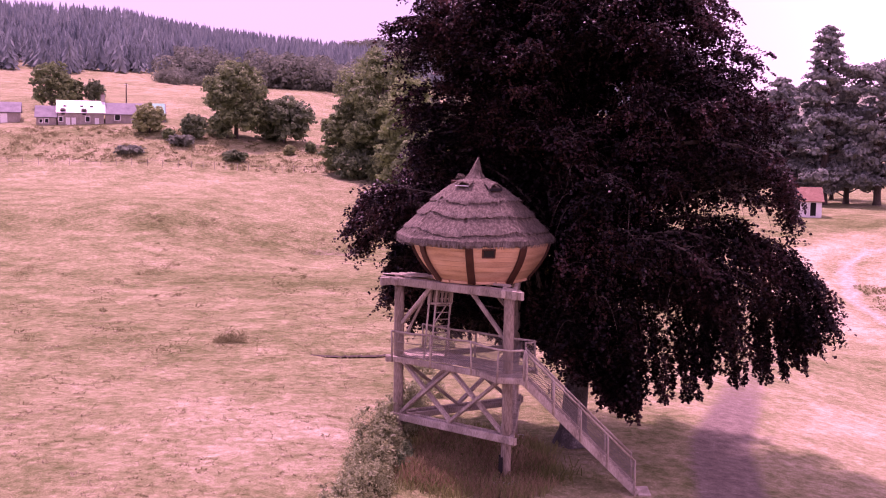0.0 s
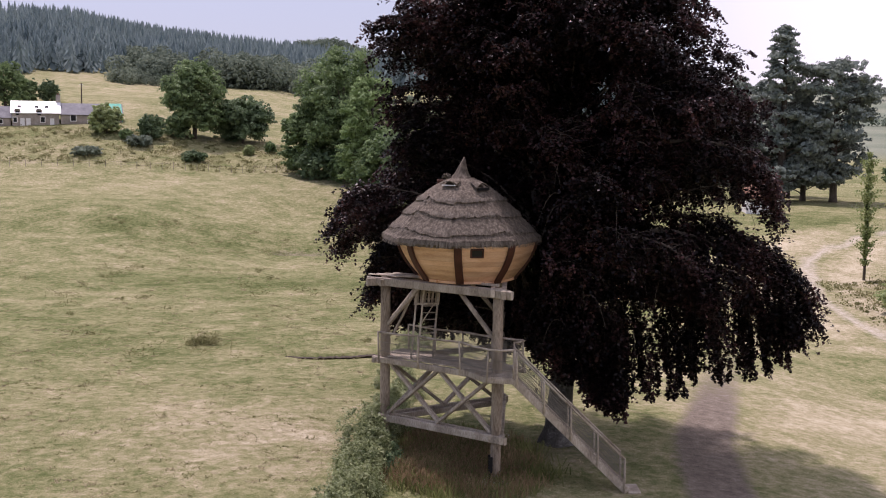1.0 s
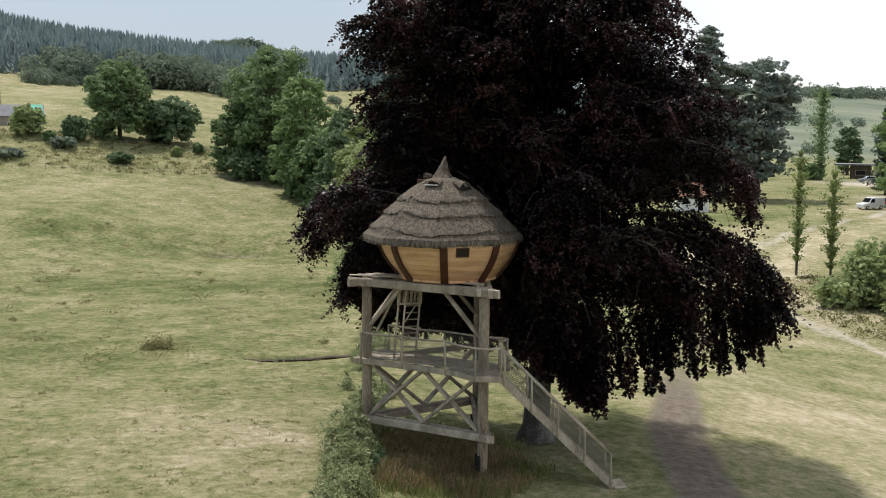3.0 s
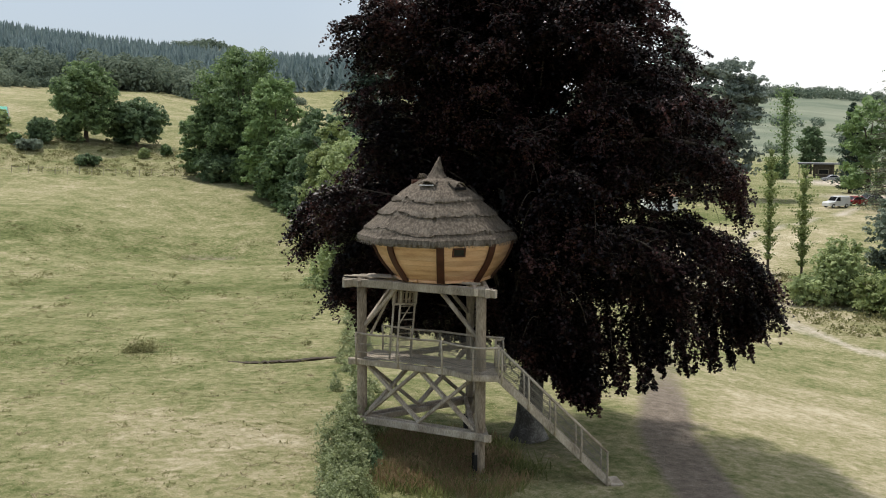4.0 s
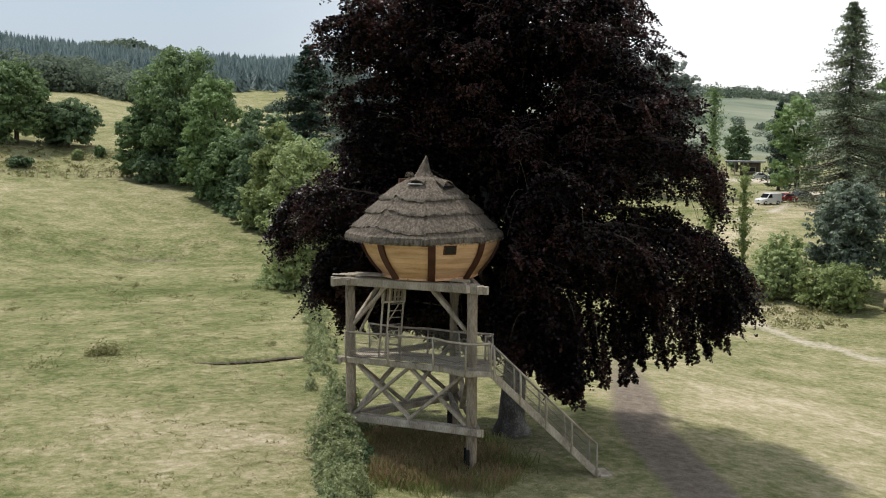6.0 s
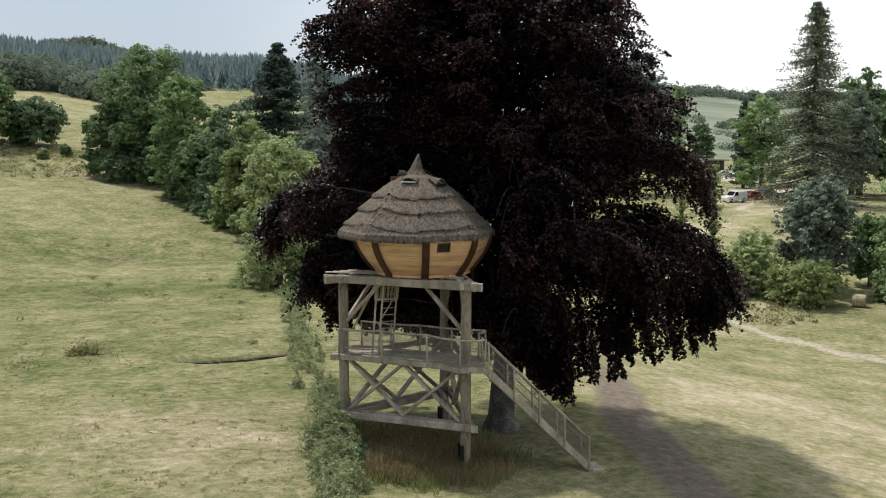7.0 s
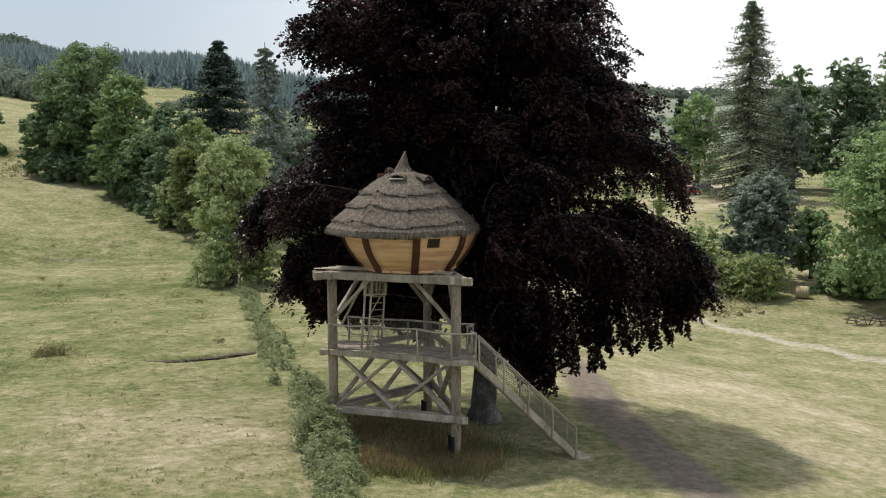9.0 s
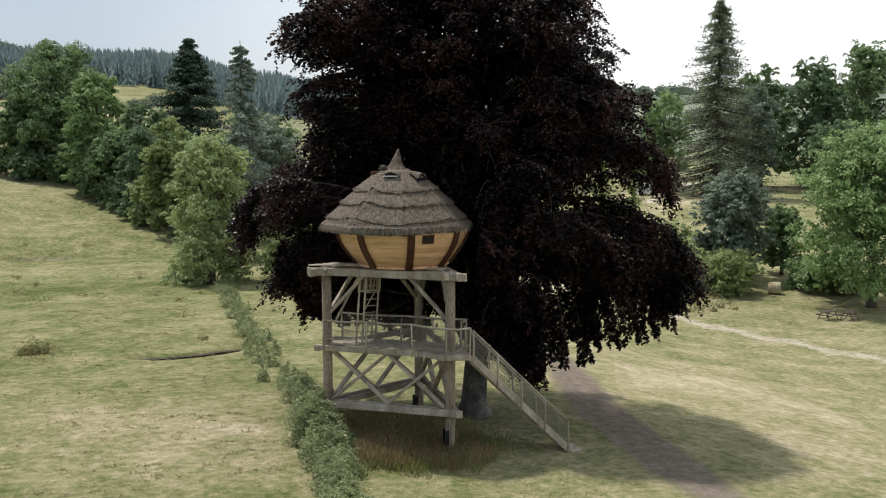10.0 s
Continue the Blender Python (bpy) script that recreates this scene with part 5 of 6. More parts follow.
# ---- trees and shrubs round the meadow ----
def planting():
    trees = [
        # name, x, y, height, width, leaf, label, leaves, leaf size, low
        ("willow", -1.0, 62.5, 14.4, 9.2, WILLOW, "silvery green willow at the meadow's edge", 30000, 0.20, -0.04),
        ("willow_shrub", 6.5, 63, 8, 7.5, WILLOW, "pale green willow bush under the beech", 9000, 0.22, 0.04),
        ("alder", -0.9, 99, 14.4, 7.4, YELLOW, "yellow-green alder in the stream row", 14000, 0.26, -0.03),
        ("alder", -3.5, 108, 13.0, 7.2, DEEP, "dark green alder in the stream row", 11000, 0.26, -0.03),
        ("alder", -2.6, 103.5, 7.6, 6.4, WILLOW, "grey-green bush in the stream row", 9000, 0.28, -0.03),
        ("ash_tree", -8.2, 125, 17.6, 9.5, BRIGHT, "fresh green ash before the oak", 18000, 0.30, 0.0),
        ("ash_tree", -5.9, 118, 11.0, 8.5, OAK, "mid-green ash in the stream row", 13000, 0.30, -0.03),
        ("oak", -13.3, 142, 21.2, 16.4, OAK, "large spreading oak at the meadow's end", 34000, 0.33, 0.0),
        ("oak", -19.2, 143, 11.5, 8.5, OAK, "round oak beside the large one", 14000, 0.33, 0.05),
        ("oak", -1.5, 128, 13, 10, DEEP, "dark oak behind the stream row", 10000, 0.33, 0.05),
        ("ash_tree", 9.6, 96, 15.5, 11, GREY_GREEN, "grey-green ash behind the half-bare spruce", 14000, 0.28, -0.03),
        ("oak", 3.6, 116, 11.0, 12, OAK, "low green oak behind the stream row", 11000, 0.30, -0.03),
        ("maple", -1.0, 134, 9.5, 13, WILLOW, "pale spreading tree behind the stream row", 10000, 0.32, -0.03),
        ("oak", 13.0, 118, 14.0, 12, DEEP, "dark oak among the trees behind the beech", 9000, 0.32, -0.03),
        ("bush", -1.2, 104.5, 4.6, 6, OAK, "green bush filling the stream row", 5000, 0.26, 0.0),
        ("bush", -5.2, 113, 5, 6, DEEP, "dark bush filling the stream row", 5000, 0.26, 0.0),
        ("bush", -8.2, 122, 6, 7, OAK, "green bush under the ash", 5000, 0.28, 0.0),
        ("bush", -11.2, 134, 6, 8, OAK, "spreading green bush under the oak", 5000, 0.28, 0.0),
        ("bush", -16.6, 138, 5, 8, DEEP, "low dark bush under the oaks", 5000, 0.28, 0.0),
        ("lime_tree", -40.6, 166, 14.6, 12.8, OAK, "tall round green lime tree by the farm", 20000, 0.36, 0.03),
        ("maple", -32.5, 169, 8.8, 12, DEEP, "low spreading dark maple by the lime", 15000, 0.36, 0.05),
        ("bush", -46.9, 160, 4.3, 5.4, DEEP, "dark round bush near the farmhouse", 7000, 0.32, 0.02),
        ("bush", -54.6, 160, 5.2, 6.4, WILLOW, "grey-green bush before the farmhouse", 6000, 0.32, 0.02),
        ("bush", -80.5, 186, 9.5, 9, OAK, "green tree beside the farmhouse", 7000, 0.34, 0.04),
        ("bush", -37.8, 149.5, 1.7, 4.4, DEEP, "low dark bramble mound on the slope", 4000, 0.26, 0.0),
        ("bush", -54.7, 147.5, 1.4, 5.2, GREY_GREEN, "low bramble mound on the slope", 4000, 0.26, 0.0),
        ("bush", -47.7, 154.5, 1.9, 4.8, GREY_GREEN, "pale bramble mound on the slope", 4500, 0.26, 0.0),
        ("bush", -50.6, 157, 1.9, 2.6, OAK, "small green bush on the slope", 2500, 0.26, 0.0),
        ("bush", -30.0, 158, 1.8, 2.2, WILLOW, "small pale bush beside the maple", 2000, 0.26, 0.0),
        ("bush", -26.5, 160, 2.0, 2.4, OAK, "small green bush beside the maple", 2000, 0.26, 0.0),
        ("bush", -21.5, 147, 1.5, 2.2, DEEP, "small dark bush on the slope", 2000, 0.26, 0.0),
        ("hazel", -79.5, 196, 5.0, 5.5, OAK, "small green tree behind the farmhouse", 4000, 0.32, 0.0),
        ("hazel", -75.5, 197, 4.6, 5.0, DEEP, "small dark tree behind the farmhouse", 4000, 0.32, 0.0),
        ("spruce_shrub", 52.8, 62, 11.9, 8.6, GREY_GREEN, "blue-grey bushy tree by the lane", 22000, 0.24, 0.04),
        ("hazel", 58.9, 62, 8.0, 5.2, OAK, "young green tree by the lane", 8000, 0.24, 0.05),
        ("hazel", 47.8, 56, 4.4, 8.2, YELLOW, "round light green shrub by the lane", 11000, 0.20, 0.0),
        ("hazel", 45.4, 61.5, 6.4, 6.5, WILLOW, "pale shrub by the lane", 8000, 0.20, 0.0),
        ("hazel", 42.5, 61, 3.2, 6.0, WILLOW, "low pale shrub on the lane's bank", 5000, 0.20, 0.0),
        ("hazel", 58.2, 54, 3.8, 9, OAK, "green shrub beside the bale", 8000, 0.24, 0.0),
        ("lime_tree", 57.5, 46, 18.0, 16, BRIGHT, "broad bright green lime over the bench", 30000, 0.26, 0.05),
        ("lime_tree", 94, 148, 18.5, 11.5, BRIGHT, "green tree by the car park", 9000, 0.36, 0.05),
        ("plane_tree", 109.4, 141, 23, 13, OAK, "tall tree in the wood behind the lane", 16000, 0.40, 0.04),
        ("plane_tree", 121, 141, 24.5, 15, DEEP, "tall dark tree in the wood behind the lane", 16000, 0.40, 0.04),
        ("plane_tree", 132.5, 141, 28.5, 16, OAK, "tall tree in the wood behind the lane", 16000, 0.40, 0.04),
        ("plane_tree", 102, 132, 19, 11, GREY_GREEN, "pale tree beside the giant conifer", 11000, 0.38, 0.04),
        ("plane_tree", 116, 128, 13, 12, DEEP, "dark lower tree at the wood's edge", 9000, 0.38, 0.0),
        ("plane_tree", 131, 126, 14, 13, DEEP, "dark lower tree at the wood's edge", 9000, 0.38, 0.0),
        ("plane_tree", 148, 128, 17, 14, DEEP, "dark lower tree at the wood's edge", 9000, 0.38, 0.0),
        ("maple", 134, 254, 13.5, 8.5, DEEP, "round dark tree behind the pavilion", 8000, 0.42, 0.02),
        ("bush", 112, 226, 4.5, 7, OAK, "green shrub beside the pavilion", 4000, 0.36, 0.0),
        ("maple", 66, 165, 13, 12, CEDAR, "tree in the cedar group", 8000, 0.38, 0.05),
        ("maple", 45, 150, 14, 13, CEDAR, "dull green tree in the cedar group", 9000, 0.38, 0.05),
    ]
    for k, (name, x, y, h, w, mat, label, n, size, low) in enumerate(trees):
        broadleaf(name, x, y, h, w, mat, label, 100 + k, n, size, low, category="bush" if h < 7 else "tree")
    conifer("fir", 7.6, 150, 20.5, 18.0, NEEDLE, "dense dark fir beyond the stream row", 31, 26, 12, 0.24, 0.50, 0.03, 6, 14, 0.70, 0.78, 0.14)
    cedar(59.6, 150, 29.5, 12.5, 34, "tall grey-green cedar on a bare trunk")
    cedar(68.6, 150, 23.6, 13.5, 35, "broad flat-topped grey-green cedar", True)
    cedar(64.5, 153, 19, 12, 36, "lower grey-green cedar between two taller ones")
    cedar(53, 154, 21, 12, 38, "dull green cedar beside the tall one")
    conifer("spruce", 4.9, 81, 23.2, 9.0, CEDAR, "thin half-bare spruce with drooping boughs", 32, 20, 9, 0.55, 0.30, 0.14, 8, 13, 0.40, 0.66, 0.24)
    conifer("giant_sequoia", 88, 121.5, 31.4, 20.5, SEQUOIA, "tall narrow giant sequoia by the lane", 33, 62, 9, 0.34, 0.36, 0.03, 5, 12, 0.72, 0.70, 0.16)
    conifer("fir", 100, 166, 17, 7, NEEDLE, "dark narrow fir by the car park", 37, 20, 8, 0.25, 0.6, 0.05, 3, 12, 0.8, 0.7, 0.1)
    for x, y, h, seed in ((43.7, 74.3, 12.8, 41), (46.2, 71.6, 11.0, 42)):
        poplar(x, y, h, 2.0, seed, "slender young poplar beside the lane", 5200, 0.24)
    poplar(113, 224, 21, 5.5, 43, "columnar poplar far down the valley", 4500, 0.5)


def poplar(x, y, h, w, seed, label, leaves, size):
    rng = np.random.default_rng(seed)
    t = thing("poplar", x, y, ground_at(x, y), label, "tree", "poplars")
    part("trunk", tube(bmesh.new(), [(0, 0, -0.2), (0.03, 0, h * 0.3), (-0.03, 0.03, h * 0.7), (0, 0, h * 0.98)], [h * 0.012, h * 0.01, h * 0.006, 0.01], 7), DARK_BARK, t)
    z = h * (0.10 + 0.9 * rng.random(leaves))
    r = w / 2 * np.sqrt(np.clip(np.sin(np.pi * np.clip(z / h * 0.96, 0, 1)), 0.05, 1)) * (0.55 + 0.45 * np.sin(z * 3.7 + seed)) * np.abs(rng.normal(size=leaves)) * 0.8
    a = rng.uniform(0, 6.283, leaves)
    at = np.stack([r * np.cos(a), r * np.sin(a), z + r * 0.8], 1)
    part("crown", quads_mesh("crown", leaf_quads(rng, at, size, None, 0.3, 0.7), YELLOW if h < 14 else OAK), YELLOW, t)


planting()


# ---- far woods ----
def far_woods():
    rng = np.random.default_rng(21)
    kites, crowns = [], []
    n = 0
    while n < 8600:
        turn, far = rng.uniform(-32, 14), 390 + 565 * rng.random() ** 0.9
        if far > 800 and -24 < turn < -17.5:
            continue
        if far < 392 + 2.0 * max(0.0, turn + 21) + 45 * sm(-9, -3, turn) + 14 * math.sin(turn * 0.9) ** 2:
            continue
        x, y = far * math.sin(radians(turn)), far * math.cos(radians(turn))
        z = height(x, y)
        h = rng.uniform(7, 15)
        w = h * rng.uniform(0.21, 0.31)
        axis = np.array([x, y, z])
        tiers = 6 if far < 560 else 3
        for tier in range(tiers):
            g = tier / tiers
            zt, zb = h * (1 - 0.85 * g), h * (1 - 0.85 * g - (0.30 if tiers == 6 else 0.38))
            r = w * (0.34 + 0.75 * g)
            a = rng.uniform(0, 6.28)
            for k in range(5):
                b = a + k * 1.257 + rng.normal() * 0.15
                half = rng.uniform(0.35, 0.55)
                rr = r * rng.uniform(0.65, 1.3)
                kites.append([axis + (0, 0, zt), axis + (rr * 0.7 * math.cos(b - half), rr * 0.7 * math.sin(b - half), zb + h * 0.08), axis + (rr * math.cos(b), rr * math.sin(b), zb + h * rng.uniform(-0.03, 0.03)), axis + (rr * 0.7 * math.cos(b + half), rr * 0.7 * math.sin(b + half), zb + h * 0.08)])
        n += 1
    ob = new("conifer_forest", quads_mesh("conifer_forest", np.array(kites), PINE_HAZE))
    tagged(ob, "conifer forest covering the far hill, distance haze painted into its blue-green", "forest", kind="stuff")
    at, out, faces = [], [], []
    spots = [(rng.uniform(-15, -4), rng.uniform(392, 440), rng.uniform(8, 13)) for _ in range(95)]
    spots += [(rng.uniform(-16, -11), rng.uniform(375, 390), rng.uniform(3, 6)) for _ in range(16)]
    spots += [(rng.uniform(14, 50), rng.uniform(420, 760), rng.uniform(4, 7)) for _ in range(22)]
    spots += [(rng.uniform(12, 52), rng.uniform(1480, 1640), rng.uniform(11, 16)) for _ in range(480)]
    spots += [(rng.uniform(12, 52), rng.uniform(980, 1030), rng.uniform(6, 10)) for _ in range(70)]
    spots += [(rng.uniform(-11, 3), rng.uniform(1640, 1860), rng.uniform(9, 15)) for _ in range(420)]
    spots += [(rng.uniform(-10, 8), rng.uniform(880, 1000), rng.uniform(8, 14)) for _ in range(60)]
    spots += [(rng.uniform(-3, 12), rng.uniform(300, 390), rng.uniform(3, 5)) for _ in range(16)]
    for turn, far, h in spots:
        x, y = far * math.sin(radians(turn)), far * math.cos(radians(turn))
        z = height(x, y)
        m = 1100 if far < 480 else 420 if far < 900 else 110
        way = rng.normal(size=(m, 3))
        way /= np.linalg.norm(way, axis=1)[:, None]
        puff = rng.normal(size=(6, 3)) * np.array([0.34, 0.34, 0.16]) * h
        puff[:, 2] -= np.hypot(puff[:, 0], puff[:, 1]) * 0.35
        at.append(np.array([x, y, z + h * 0.5]) + puff[rng.integers(0, 6, m)] + way * np.array([h * 0.38, h * 0.38, h * 0.34]) * (1 - 0.25 * rng.random((m, 1))))
        out.append(np.full(m, h * (0.095 if far < 480 else 0.12 if far < 900 else 0.22)))
        faces.append(way * np.array([1, 1, 0.6]) + np.array([0, 0, 0.5]))
    ob = new("broadleaf_wood", quads_mesh("broadleaf_wood", leaf_quads(rng, np.concatenate(at), np.concatenate(out), np.concatenate(faces), 0.6, 0.8), WOOD_HAZE))
    tagged(ob, "rounded broadleaf woods along the valley and ridges, haze painted into their colour", "wood", kind="stuff")


far_woods()


# ---- hedge and grasses ----
HEDGE_LINE = [(-6.2, -9), (-5.55, -3.6), (-4.75, 1.5), (-4.25, 5.0), (-3.5, 16.5), (-2.5, 33), (-1.2, 50), (-0.6, 60)]


def along(line, f):
    k = f * (len(line) - 1)
    i = min(int(k), len(line) - 2)
    (ax, ay), (bx, by) = line[i], line[i + 1]
    return ax + (bx - ax) * (k - i), ay + (by - ay) * (k - i)


def undergrowth():
    rng = np.random.default_rng(8)
    at, out = [], []

    def bush(x, y, wide, tall, leaves):
        """One rounded bramble mound of clumped leaves, with long shoots on top."""
        n = leaves // 12
        way = rng.normal(size=(n, 3))
        way /= np.linalg.norm(way, axis=1)[:, None]
        way[:, 2] = np.abs(way[:, 2])
        c = np.array([x, y, ground_at(x, y)]) + way * np.array([wide, wide, tall]) * rng.uniform(0.55, 1.0, (n, 1))
        at.append((c[:, None] + rng.normal(size=(n, 12, 3)) * 0.075).reshape(-1, 3))
        out.append(np.repeat(way * 0.9 + np.array([0, 0, 0.35]), 12, 0))
        for _ in range(3):
            b, g = rng.uniform(0, 6.283), np.linspace(0, 1, 26)[:, None]
            d = np.array([math.cos(b), math.sin(b), 0])
            at.append(np.array([x, y, ground_at(x, y) + tall * 0.8]) + d * g * rng.uniform(0.3, 0.7) * wide + np.array([0, 0, 1]) * (0.9 * g - 0.6 * g * g) * rng.uniform(0.5, 1.0) + rng.normal(size=(26, 3)) * 0.03)
            out.append(np.tile([0, 0, 1.0], (26, 1)))

    for k in range(230):
        f = (k + rng.random()) / 230
        f = f ** 1.25
        x, y = along(HEDGE_LINE, f)
        swell = 0.5 + 0.5 * noise.noise(Vector((1.5, y * 0.33, 11)))
        near = 1 - sm(0.45, 0.62, f)
        if f > 0.45 and noise.noise(Vector((7.7, y * 0.16, 2))) > 0.25:
            continue
        wide = rng.uniform(0.24, 0.54) * (1.05 + 0.15 * near) * (0.7 + 0.6 * swell)
        tall = rng.uniform(0.5, 0.95) * (0.65 + 0.7 * swell) * (0.65 + 0.55 * near) * (1 + 0.9 * bell(y, 4.0, 2.6))
        bush(x + rng.normal() * (0.42 - 0.1 * near), y + rng.normal() * 0.3, wide, tall, int(900 * wide * (0.5 + tall)))
    hedge = new("hedge", quads_mesh("hedge", leaf_quads(rng, np.concatenate(at), 0.095, np.concatenate(out), 0.5, 0.6), HEDGE))
    tagged(hedge, "rough sage-green bramble hedge running from the tower into the meadow", "hedge", kind="stuff")
    # a darker elder bush at the hedge's inner side beside the leg
    at, out = [], []
    for dx, dy, wide, tall in ((0.5, 1.1, 0.7, 1.15), (0.9, 0.2, 0.55, 0.75), (0.35, 2.3, 0.7, 1.5), (0.75, -0.7, 0.4, 0.5)):
        bush(-4.75 + dx, 1.5 + dy, wide, tall, 1300)
    tagged(new("bramble_thicket", quads_mesh("bramble_thicket", leaf_quads(rng, np.concatenate(at), 0.10, np.concatenate(out), 0.5, 0.65), DEEP)), "dark green bramble thicket beside the tower's leg", "thicket", kind="stuff")

    def blades(name, spots, tall, wide, mat, label, category, lean=0.35):
        n = len(spots)
        spots = np.array(spots)
        z = np.array([ground_at(x, y) for x, y in spots]) - 0.03
        a = rng.uniform(0, 6.283, n)
        h = tall * rng.uniform(0.5, 1.25, n)
        foot = np.stack([spots[:, 0], spots[:, 1], z], 1)
        tip = foot + np.stack([rng.normal(size=n) * lean * h, rng.normal(size=n) * lean * h, h], 1)
        sd = np.stack([np.cos(a), np.sin(a), 0 * a], 1) * (wide * rng.uniform(0.6, 1.4, n))[:, None]
        mid = foot * 0.4 + tip * 0.6
        tagged(new(name, quads_mesh(name, np.stack([foot - sd * 0.5, foot + sd * 0.5, mid + sd * 0.8 + (tip - mid), tip - sd * 0.1], 1), mat)), label, category, kind="stuff")

    spots = []
    while len(spots) < 13000:
        x, y = rng.uniform(-4.6, 3.2), rng.uniform(-2.6, 7.5)
        far = math.hypot((x + 1.3) / 2.9, (y - 2.0) / 4.2) + 0.45 * noise.noise(Vector((x * 0.7, y * 0.7, 2)))
        if rng.random() > sm(0.55, 1.2, far):
            spots.append((x, y))
    blades("tall_grass", spots, 0.44, 0.026, DRY, "tall dry brown grass growing under the tower", "grass")
    green = []
    while len(green) < 9000:
        x, y = rng.uniform(-5.2, 4.6), rng.uniform(-5.0, 8.5)
        far = math.hypot((x + 1.2) / 3.6, (y - 2.2) / 5.0) + 0.35 * noise.noise(Vector((x * 0.6, y * 0.6, 8)))
        if rng.random() > sm(0.5, 1.15, far):
            green.append((x, y))
    blades("green_tall_grass", green, 0.42, 0.03, GREEN_GRASS, "long green grass among the dry stems under the tower", "grass")
    for name, count, seed, mat, label in (("meadow_grass", 8000, 4, TUFT, "tufts of green meadow grass"), ("straw_grass", 8000, 14, STRAW_TUFT, "tufts of sun-dried straw grass")):
        spots = []
        while len(spots) < count:
            x, y = rng.uniform(-26, 5), -9 + 64 * rng.random() ** 1.4
            k = noise.noise(Vector((x * 0.4, y * 0.4, seed))) + 0.7 * noise.noise(Vector((x * 1.9, y * 1.9, seed + 4)))
            if k > rng.uniform(-0.6, 0.5) and beside(x, y, TRACK) > 1.3:
                spots.append((x, y, ground_at(x, y) + rng.uniform(0.01, 0.06)))
        up = np.tile([0.0, 0.0, 1.0], (count, 1))
        tagged(new(name, quads_mesh(name, leaf_quads(rng, np.array(spots), 0.13, up, 0.74, 0.34), mat)), label, "grass", kind="stuff")
    for name, count, seed, mat, label in (("grass_tussock", 800, 5, TUFT, "uneven tussocks of longer green grass over the meadow"), ("dry_tussock", 900, 25, STRAW_TUFT, "pale tussocks of dry grass over the meadow")):
        foot, tip, aside = [], [], []
        while len(foot) < count:
            x, y = rng.uniform(-34, -5), -10 + 108 * rng.random() ** 1.4
            k = noise.noise(Vector((x * 0.22, y * 0.22, seed))) + 0.6 * noise.noise(Vector((x * 0.9, y * 0.9, seed + 3)))
            if k < rng.uniform(-0.25, 0.6) or beside(x, y, TRACK) < 1.6 or (x > 0 and y > 50) or beside(x, y, LANE) < 2:
                continue
            size = rng.uniform(0.06, 0.15)
            c = np.array([x, y, ground_at(x, y) - 0.02]) + rng.normal(size=(16, 3)) * np.array([size, size * 0.8, 0])
            b = rng.uniform(0, 6.283, 16)
            foot.append(c)
            tip.append(c + np.stack([rng.normal(size=16) * size * 0.9, rng.normal(size=16) * size * 0.9, size * rng.uniform(0.3, 0.9, 16)], 1))
            aside.append(np.stack([np.cos(b), np.sin(b), 0 * b], 1) * 0.025)
        foot, tip, aside = np.concatenate(foot), np.concatenate(tip), np.concatenate(aside)
        tagged(new(name, quads_mesh(name, np.stack([foot - aside, foot + aside, tip + aside * 0.4, tip - aside * 0.4], 1), mat)), label, "grass", kind="stuff")
    # weeds: docks and rushes scattered in the wet parts of the field
    at, out = [], []
    for _ in range(240):
        x, y = rng.uniform(-42, 0), rng.uniform(24, 100)
        wet = bell(y, 62, 12) + bell(y, 92, 5) + 0.5 * bell(y, 30, 5)
        if rng.random() > 0.25 + 0.75 * wet or noise.noise(Vector((x * 0.12, y * 0.12, 6))) < -0.15:
            continue
        h = rng.uniform(0.25, 0.8)
        at.append(np.array([x, y, ground_at(x, y) + h * 0.4]) + rng.normal(size=(80, 3)) * np.array([h * 0.8, h * 0.6, h * 0.3]))
        out.append(np.full(80, 0.13))
    for x, y, h in ((-15.7, 28.9, 0.95), (-15.1, 29.1, 0.75), (-16.2, 28.8, 0.5)):
        at.append(np.array([x, y, ground_at(x, y) + h * 0.35]) + rng.normal(size=(420, 3)) * np.array([0.30, 0.26, h * 0.26]))
        out.append(np.full(420, 0.13))
    tagged(new("weeds", quads_mesh("weeds", leaf_quads(rng, np.concatenate(at), np.concatenate(out), None, 0.3, 0.5), TUFT)), "rough weeds and rushes in the damp field", "weeds", kind="stuff")
    # rough scrub on the slope before the farm and along the lane's bank
    at, out = [], []
    for _ in range(620):
        if rng.random() < 0.8:
            x, y = rng.uniform(-80, -16), 142 + 22 * rng.random()
        else:
            x, y = rng.uniform(38, 46), rng.uniform(48, 74)
        h = rng.uniform(0.2, 0.7) * (1.7 if rng.random() < 0.12 else 1.0)
        at.append(np.array([x, y, ground_at(x, y) + h * 0.4]) + rng.normal(size=(36, 3)) * np.array([h * 0.7, h * 0.7, h * 0.35]))
        out.append(np.full(36, 0.24))
    tagged(new("scrub", quads_mesh("scrub", leaf_quads(rng, np.concatenate(at), np.concatenate(out), None, 0.3, 0.6), TUFT)), "low rough scrub on the slope and the lane's bank", "scrub", kind="stuff")


undergrowth()


